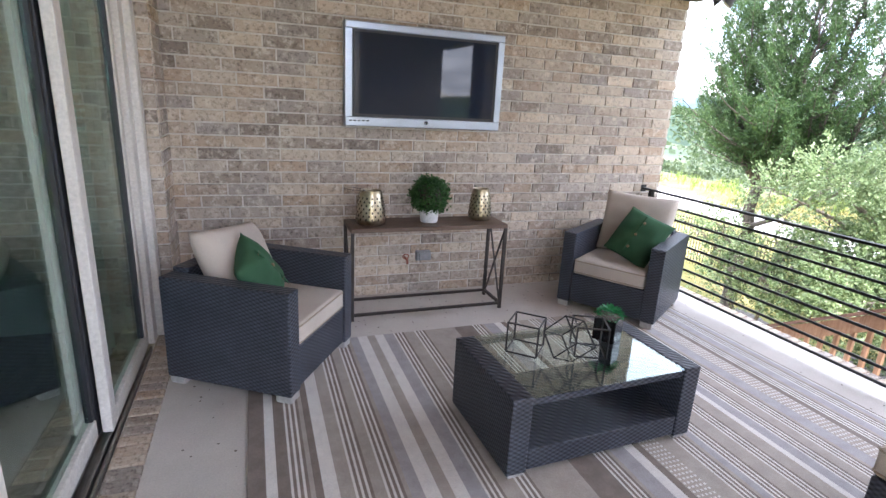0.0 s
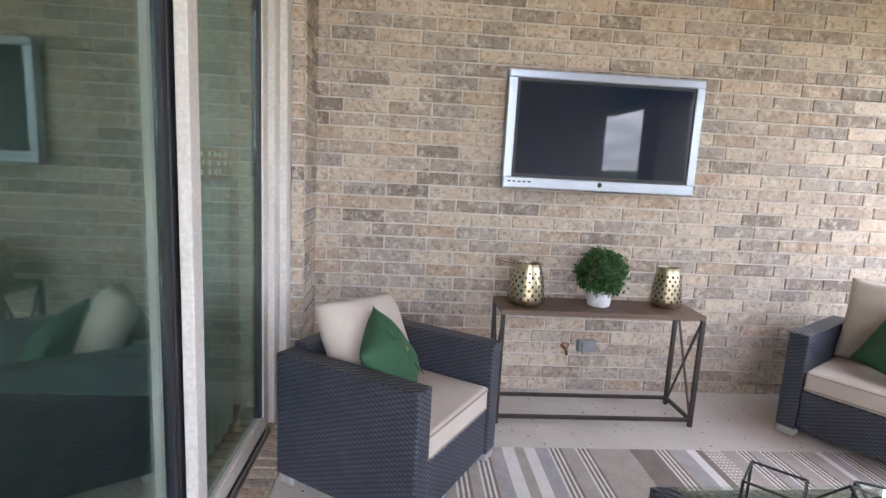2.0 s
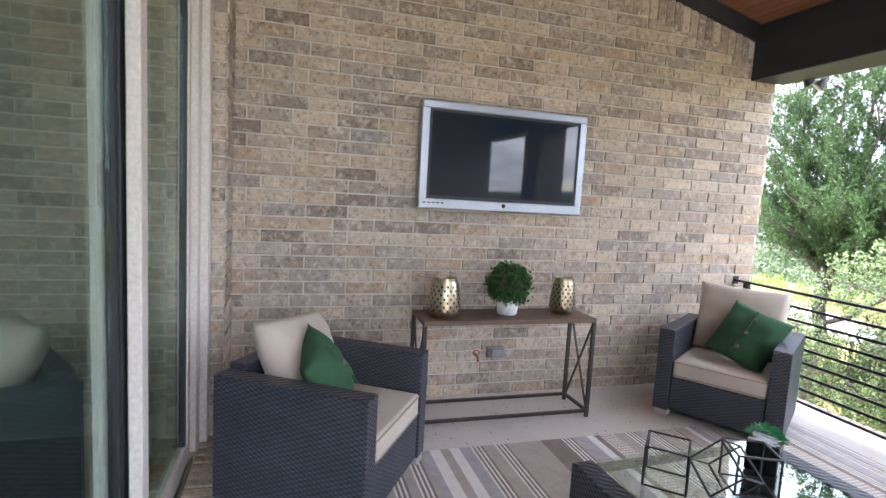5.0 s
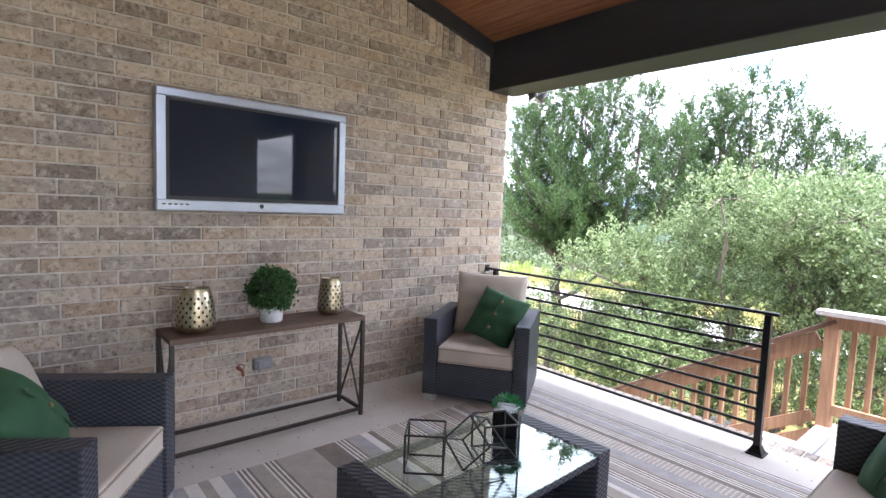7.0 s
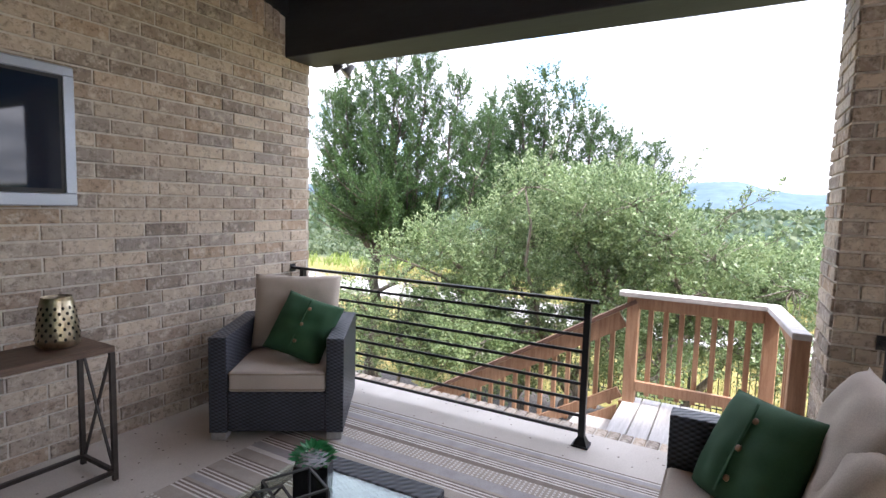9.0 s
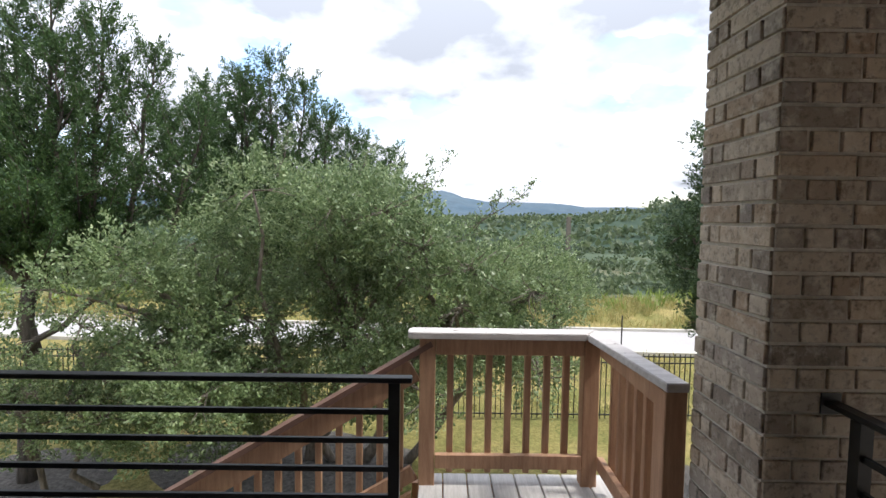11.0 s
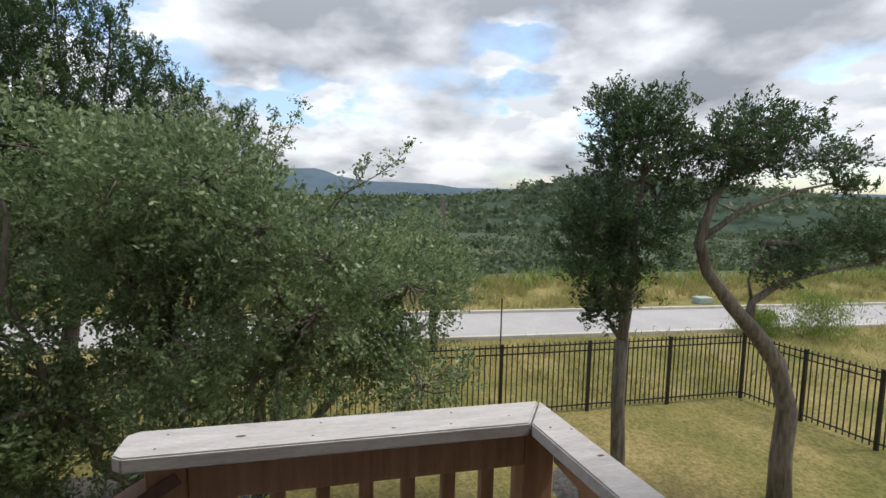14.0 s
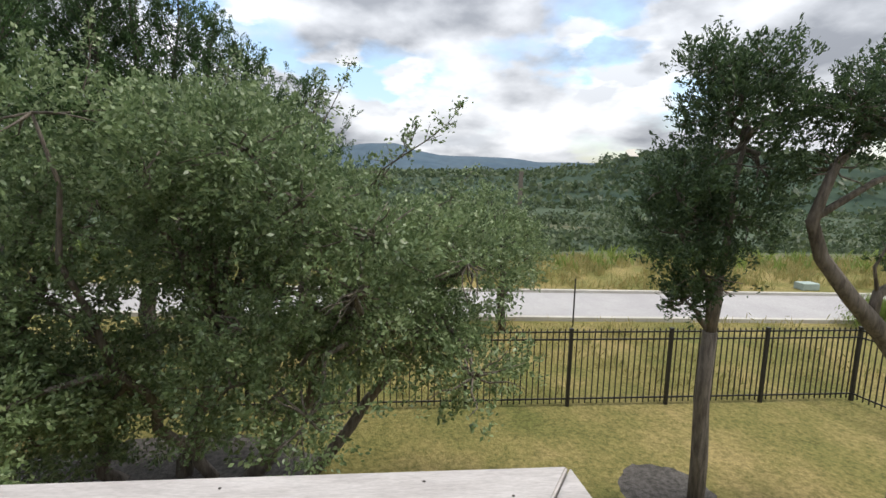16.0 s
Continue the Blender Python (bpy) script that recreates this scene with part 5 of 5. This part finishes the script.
OB = oak_lobes(2.4, 4.4, (2.15, 2.0), (-1.15, -1.25), 10.4, 23) + oak_lobes(4.4, 6.6, (2.1, 0.8), (-2.0, -2.3), 10.2, 26)
tree("live_oak", (11.4, 4.2, -2.95), OB, "wide grey-green live oak over dark mulch with many trunks", OAK_LEAF, BARK, 190, 20, 0.22, 0.029, 32,
     [(crooked((11.47, 3.98, -2.95), (10.7, 3.2, -0.6), 7, 0.12, random.Random(6)), 0.12, 0.05), (crooked((11.44, 3.55, -2.95), (10.0, 4.0, -0.8), 7, 0.14, random.Random(5)), 0.09, 0.04),
      (crooked((11.4, 4.74, -2.95), (10.6, 5.3, -0.5), 7, 0.12, random.Random(8)), 0.11, 0.05)], up=0.3, narrow=0.5, shell=0.6, ragged=0.5, twigs=260)
def sprig(base, tip, seed):
    """A thin leafy twig that sticks out of the oak's crown."""
    rnd = random.Random(seed)
    pts = crooked(base, tip, 6, 0.05, rnd)
    limb(sprig_bm, pts, 0.010, 0.003, 4)
    for k, p in enumerate(pts[1:]):
        for _ in range(3):
            q = p + Vector((rnd.gauss(0, 1), rnd.gauss(0, 1), rnd.gauss(0.4, 0.8))).normalized() * rnd.uniform(0.10, 0.24) * (1.15 - k / 7)
            limb(sprig_bm, [p, q], 0.004, 0.002, 4)
            sprig_pts.extend([p.lerp(q, 0.4), p.lerp(q, 0.75), q])


sprig_bm, sprig_pts = bmesh.new(), []
for k, (p, q) in enumerate((((10.2, 2.0, 1.5), (10.05, 1.6, 2.4)), ((10.2, 2.1, 1.5), (10.1, 1.85, 2.3)), ((9.6, 1.5, 1.1), (8.7, 0.62, 1.85)), ((9.7, 1.3, 1.1), (9.1, 0.95, 1.7)),
                            ((10.3, 3.0, 1.9), (10.2, 2.7, 2.5)), ((9.9, 4.0, 1.9), (9.6, 3.8, 2.6)), ((9.9, 0.8, 0.8), (9.5, 0.4, 1.35)))):
    sprig(p, q, 50 + k)
twigs = thing("oak_twigs", pose(0, 0, 0), "thin leafy twigs that stick out of the live oak", "twig")
tagged(part("stem", sprig_bm, BARK, twigs), kind="stuff")
v, f = leaf_cloud([tuple(p) for p in sprig_pts], 4, 0.028, 0.022, 55, 0.3, 0.5)
leaf_object("leaves", v, f, OAK_LEAF, twigs)
# lower brush between stairs and juniper
OC = oak_lobes(6.2, 8.0, (0.3, -0.2), (-1.9, -2.2), 9.6, 25, 0.9)
tree("live_oak", (9.8, 7.0, -2.95), OC, "low leafy young oak below the railing", OAK_LEAF, BARK, 120, 17, 0.2, 0.027, 33,
     [(crooked((9.8, 6.8, -2.95), (9.6, 6.8, -1.2), 5, 0.1, random.Random(15)), 0.06, 0.03), (crooked((9.9, 7.4, -2.95), (9.5, 7.5, -1.2), 5, 0.1, random.Random(16)), 0.05, 0.03)],
     up=0.3, narrow=0.5, shell=0.7, ragged=0.5, twigs=80)

# two slender cedars on the open lawn
CA = [(10.3, -2.5, 0.2, 0.45, 0.5, 0.4), (10.3, -2.2, 0.7, 0.5, 0.55, 0.45), (10.3, -2.1, 1.2, 0.5, 0.5, 0.4), (10.35, -2.6, 1.5, 0.6, 0.6, 0.5), (10.3, -2.9, 0.9, 0.5, 0.45, 0.5),
      (10.3, -2.7, 2.1, 0.6, 0.6, 0.45), (10.4, -2.5, 2.6, 0.45, 0.45, 0.35), (10.3, -3.05, 2.55, 0.55, 0.5, 0.35), (10.3, -3.3, 2.1, 0.5, 0.45, 0.4), (10.3, -2.35, -0.1, 0.25, 0.25, 0.25), (10.3, -3.1, 1.5, 0.4, 0.4, 0.5)]
tree("cedar_tree", (10.4, -2.83, -2.95), CA, "slender dark cedar with a straight trunk on the lawn", CEDAR_LEAF, BARK, 330, 20, 0.17, 0.03, 41,
     [([(10.4, -2.83, -2.95), (10.38, -2.80, -2.2), (10.35, -2.72, -1.4), (10.32, -2.72, -0.5)], 0.105, 0.085), (crooked((10.32, -2.72, -0.5), (10.3, -2.9, 1.8), 6, 0.05, random.Random(3)), 0.07, 0.025),
      (crooked((10.32, -2.70, -0.5), (10.3, -2.4, 0.9), 5, 0.04, random.Random(4)), 0.05, 0.02)], up=0.9, narrow=0.35, shell=0.7, ragged=0.5, twigs=90)
CB = [(9.8, -3.6, 1.5, 0.35, 0.35, 0.35), (9.8, -3.7, 2.1, 0.5, 0.5, 0.35), (9.8, -4.2, 2.45, 0.6, 0.6, 0.3), (9.8, -4.8, 2.3, 0.5, 0.5, 0.28), (9.8, -5.4, 2.05, 0.4, 0.4, 0.22), (9.8, -5.7, 1.7, 0.3, 0.35, 0.16),
      (9.8, -4.3, 1.9, 0.45, 0.45, 0.25), (9.8, -5.9, 1.05, 0.45, 0.45, 0.2), (9.8, -6.4, 0.9, 0.5, 0.5, 0.22), (9.8, -5.2, 0.8, 0.4, 0.4, 0.25), (9.8, -4.7, 0.55, 0.35, 0.35, 0.25), (9.8, -6.9, 1.3, 0.5, 0.5, 0.3)]
tree("cedar_tree", (9.8, -5.1, -2.95), CB, "leaning cedar with a twisted pale trunk and flat crown", CEDAR_LEAF, BARK, 310, 20, 0.17, 0.03, 42,
     [([(9.8, -5.12, -2.95), (9.8, -5.06, -2.2), (9.8, -5.10, -1.5), (9.8, -4.85, -0.8), (9.8, -4.45, -0.35), (9.8, -4.0, 0.05), (9.8, -3.6, 0.5), (9.8, -3.42, 0.9), (9.8, -3.6, 1.5), (9.8, -4.0, 2.0)], 0.16, 0.04),
      ([(9.8, -4.3, -0.2), (9.8, -4.35, 0.1), (9.8, -4.8, 0.35), (9.8, -5.5, 0.5), (9.8, -6.5, 0.62)], 0.07, 0.02),
      ([(9.8, -3.45, 0.95), (9.8, -4.1, 1.35), (9.8, -4.9, 1.6), (9.8, -5.6, 1.75)], 0.045, 0.012), ([(9.8, -4.35, 0.05), (9.8, -4.25, 0.4), (9.8, -4.5, 0.9)], 0.03, 0.01)], up=0.7, narrow=0.35, shell=0.75, ragged=0.5, twigs=110)
# small tree by the road
tree("live_oak", (18.1, -1.9, -2.97), [(18.1, -1.9, -0.6, 1.2, 1.1, 0.9), (17.9, -1.2, -0.2, 1.0, 1.0, 0.8), (18.1, -2.4, -1.0, 0.7, 0.7, 0.6), (18.1, -1.5, 0.4, 0.9, 0.9, 0.6), (18.2, -0.4, -0.6, 1.0, 1.0, 0.9)], "small dark oak beside the road", OAK_LEAF, BARK_DARK, 110, 16, 0.25, 0.04, 43,
     [(crooked((18.1, -1.9, -2.97), (18.1, -1.8, -1.0), 4, 0.08, random.Random(5)), 0.12, 0.07), (crooked((18.1, -1.8, -2.2), (18.1, -2.3, -1.2), 3, 0.05, random.Random(6)), 0.07, 0.04)])


def shrub(x, y, r, h, seed):
    rnd = np.random.RandomState(seed)
    t = thing("shrub", pose(x, y, -2.97), "loose yellow-green shrub by the road", "shrub")
    pts = np.stack([rnd.normal(0, r * 0.5, 500), rnd.normal(0, r * 0.5, 500), rnd.uniform(0.1, h, 500)], 1)
    v, f = leaf_cloud(pts, 12, 0.08, 0.06, seed, 2.0, 0.18)
    leaf_object("foliage", v, f, SHRUB_LEAF, t)


shrub(17.4, -14.9, 1.0, 1.5, 1)
shrub(17.9, -13.0, 0.6, 0.9, 2)

# tall dry grass along road and beyond the fence
rs = np.random.RandomState(77)
def grass(name, n, xr, yr, size, z, mat, label):
    pts = np.stack([rs.uniform(*xr, n), rs.uniform(*yr, n), np.full(n, z)], 1)
    keep = np.array([noise.noise(Vector((p[0] * 0.5, p[1] * 0.5, 0))) > -0.15 for p in pts])
    v, f = leaf_cloud(pts[keep], 7, 0.10, size, int(n), 2.5, 0.10)
    ob = leaf_object(name, v, f, mat)
    tagged(ob, label, "grass", "", "stuff")


grass("verge_grass", 5200, (22.9, 30.0), (-45, 22), 0.20, -2.80, DRY_GRASS, "tall dry yellow grass beyond the road")
grass("field_grass", 2600, (13.6, 18.4), (-26, 12), 0.11, -2.85, DRY_GRASS, "dry brown field grass behind the fence")
grass("verge_brush", 700, (26.5, 31.0), (-45, 30), 0.34, -2.65, SHRUB_LEAF, "yellow-green brush beyond the road")


def woods():
    rnd = random.Random(9)
    cs, sz = [], []
    out_v, out_f, off = [], [], 0
    for ring_, (x0, x1, n, per, spread, leaf) in enumerate(((32, 60, 260, 60, 0.75, 0.20), (60, 130, 800, 42, 1.2, 0.36), (130, 330, 1700, 26, 2.2, 0.8))):
        for _ in range(n):
            x = rnd.uniform(x0, x1); y = rnd.uniform(-1.25 * x - 8, 0.95 * x + 12)
            if noise.noise(Vector((x * 0.05, y * 0.05, 3))) < -0.32:
                continue
            z = land_z(x, y) + spread * 0.9
            s = rnd.uniform(0.6, 1.25)
            v, f = leaf_cloud([(x, y, z)], per, np.array([spread, spread, spread * 0.62]) * s * 0.75, leaf, rnd.randrange(9999), 0.5, 0.7)
            out_v.append(v); out_f.append(f + off); off += len(v)
    ob = leaf_object("valley_woods", np.concatenate(out_v), np.concatenate(out_f), WOODS_LEAF)
    tagged(ob, "low dark green oak and cedar woods over the valley slope", "woods", "", "stuff")


woods()
# marker rod, utility box, far tower and pale cut on the hill
rod = thing("marker_rod", pose(18.4, -4.0, -2.97), "thin dark marker rod near the road", "rod")
part("shaft", add_tube(bmesh.new(), [(0, 0, 0), (0, 0, 1.42)], 0.022, 8), FENCE, rod)
utility = thing("utility_box", pose(23.2, -15.3, -2.95), "pale green utility box on the verge", "utility box")
part("body", box(-0.25, 0.25, -0.36, 0.36, 0, 0.28, bevel=0.03, segs=2), UTILITY, utility)
strip = bmesh.new()
rows_ = []
for k in range(9):
    s6 = 0.55 + 0.42 * k / 8
    x, z = 200 + 420 * s6, -32 + 60 * math.sin(s6 * math.pi / 2) + 4.5
    rows_.append([strip.verts.new((x, -0.474 * x + 2 + 5 * math.sin(k * 0.6) + w, z)) for w in (-4.5, 4.0)])
for a, b in zip(rows_, rows_[1:]):
    strip.faces.new((a[0], b[0], b[1], a[1]))
structure("trim_hill_track", strip, PALE_BUILD, "pale cleared track up the far wooded hill", "track")
tower = thing("chapel_tower", pose(300, -72.3, -9), "small pale tower among the far trees", "tower")
part("shaft", box(-1.1, 1.1, -1.1, 1.1, -14, 11.6), BARK, tower)


# ---------------------------------------------------------------- brickwork, laid last
wall_bricks(wall_north, pose(WEST_X, NORTH_Y, 0), 46, lambda x: slope_z(x + WEST_X) - 0.10, 18, bond(EAST_X - WEST_X, 0.084), 2)
wall_bricks(wall_west, pose(WEST_X, 3.97, 0, rz=90), 44, lambda x: 3.8, 0, bond(0.325, 0.14), 3)
wall_bricks(wall_west, pose(0.102, 3.962, 0), 32, lambda x: 3.8, 0, lambda r: [0.0, 0.068], 4)
# soldier bricks under the sloped trim
bm = bmesh.new()
rnd = random.Random(6)
x = 0.2
while x < 4.08:
    z1 = slope_z(x + 0.07) + 0.012
    brick_bm(bm, x + 0.004, x + 0.070, z1 - 0.21, z1, 0.0095, rnd)
    x += 0.0765
ob = part("soldier_course", bm, BRICK, wall_north)
ob.matrix_world = pose(0, NORTH_Y, 0)
tagged(ob, kind="stuff")
# pier, north and west faces and the narrow outer face
wall_bricks(pier, pose(4.488, 0.71, 0, rz=180), 36, lambda x: 2.60, 36, lambda r: [0.0, 0.068, 0.140, 0.426] if r % 2 else [0.0, 0.25, 0.33, 0.426], 7, 0.0715)
wall_bricks(pier, pose(4.062, 0.25, 0, rz=-90) @ pose(-0.46, 0, 0), 36, lambda x: 2.60, 0, lambda r: [0.0, 0.085, 0.175, 0.265, 0.46] if r % 2 else [0.0, 0.23, 0.46], 8, 0.0715)
wall_bricks(pier, pose(4.488, 0.25, 0, rz=90), 36, lambda x: 2.60, 0, lambda r: [0.0, 0.23, 0.46] if r % 2 else [0.0, 0.2, 0.30, 0.39, 0.46], 9, 0.0715)
wall_bricks(wall_north, pose(EAST_X - 0.006, NORTH_Y, 0, rz=90), 34, lambda x: 2.86, 0, lambda r: [0.0, 0.26] if r % 2 else [0.0, 0.09, 0.18, 0.26], 10)
rnd = random.Random(12)
for k in range(72):
    bm = bmesh.new()
    add_box(bm, EAST_X + 0.004, EAST_X + 0.13, 0.0, 0.070, -0.06, rnd.uniform(-0.006, -0.002), bevel=0.004)
    ob = part("brick", bm, BRICK, edge)
    ob.location = (0, -1.4 + k * 0.079, 0)
for k in range(66):
    bm = bmesh.new()
    add_box(bm, 0.066, 0.206, 0.0, 0.070, -0.06, rnd.uniform(-0.002, 0.004), bevel=0.004)
    ob = part("brick", bm, BRICK, sill)
    ob.location = (0, -1.3 + k * 0.0795, 0)
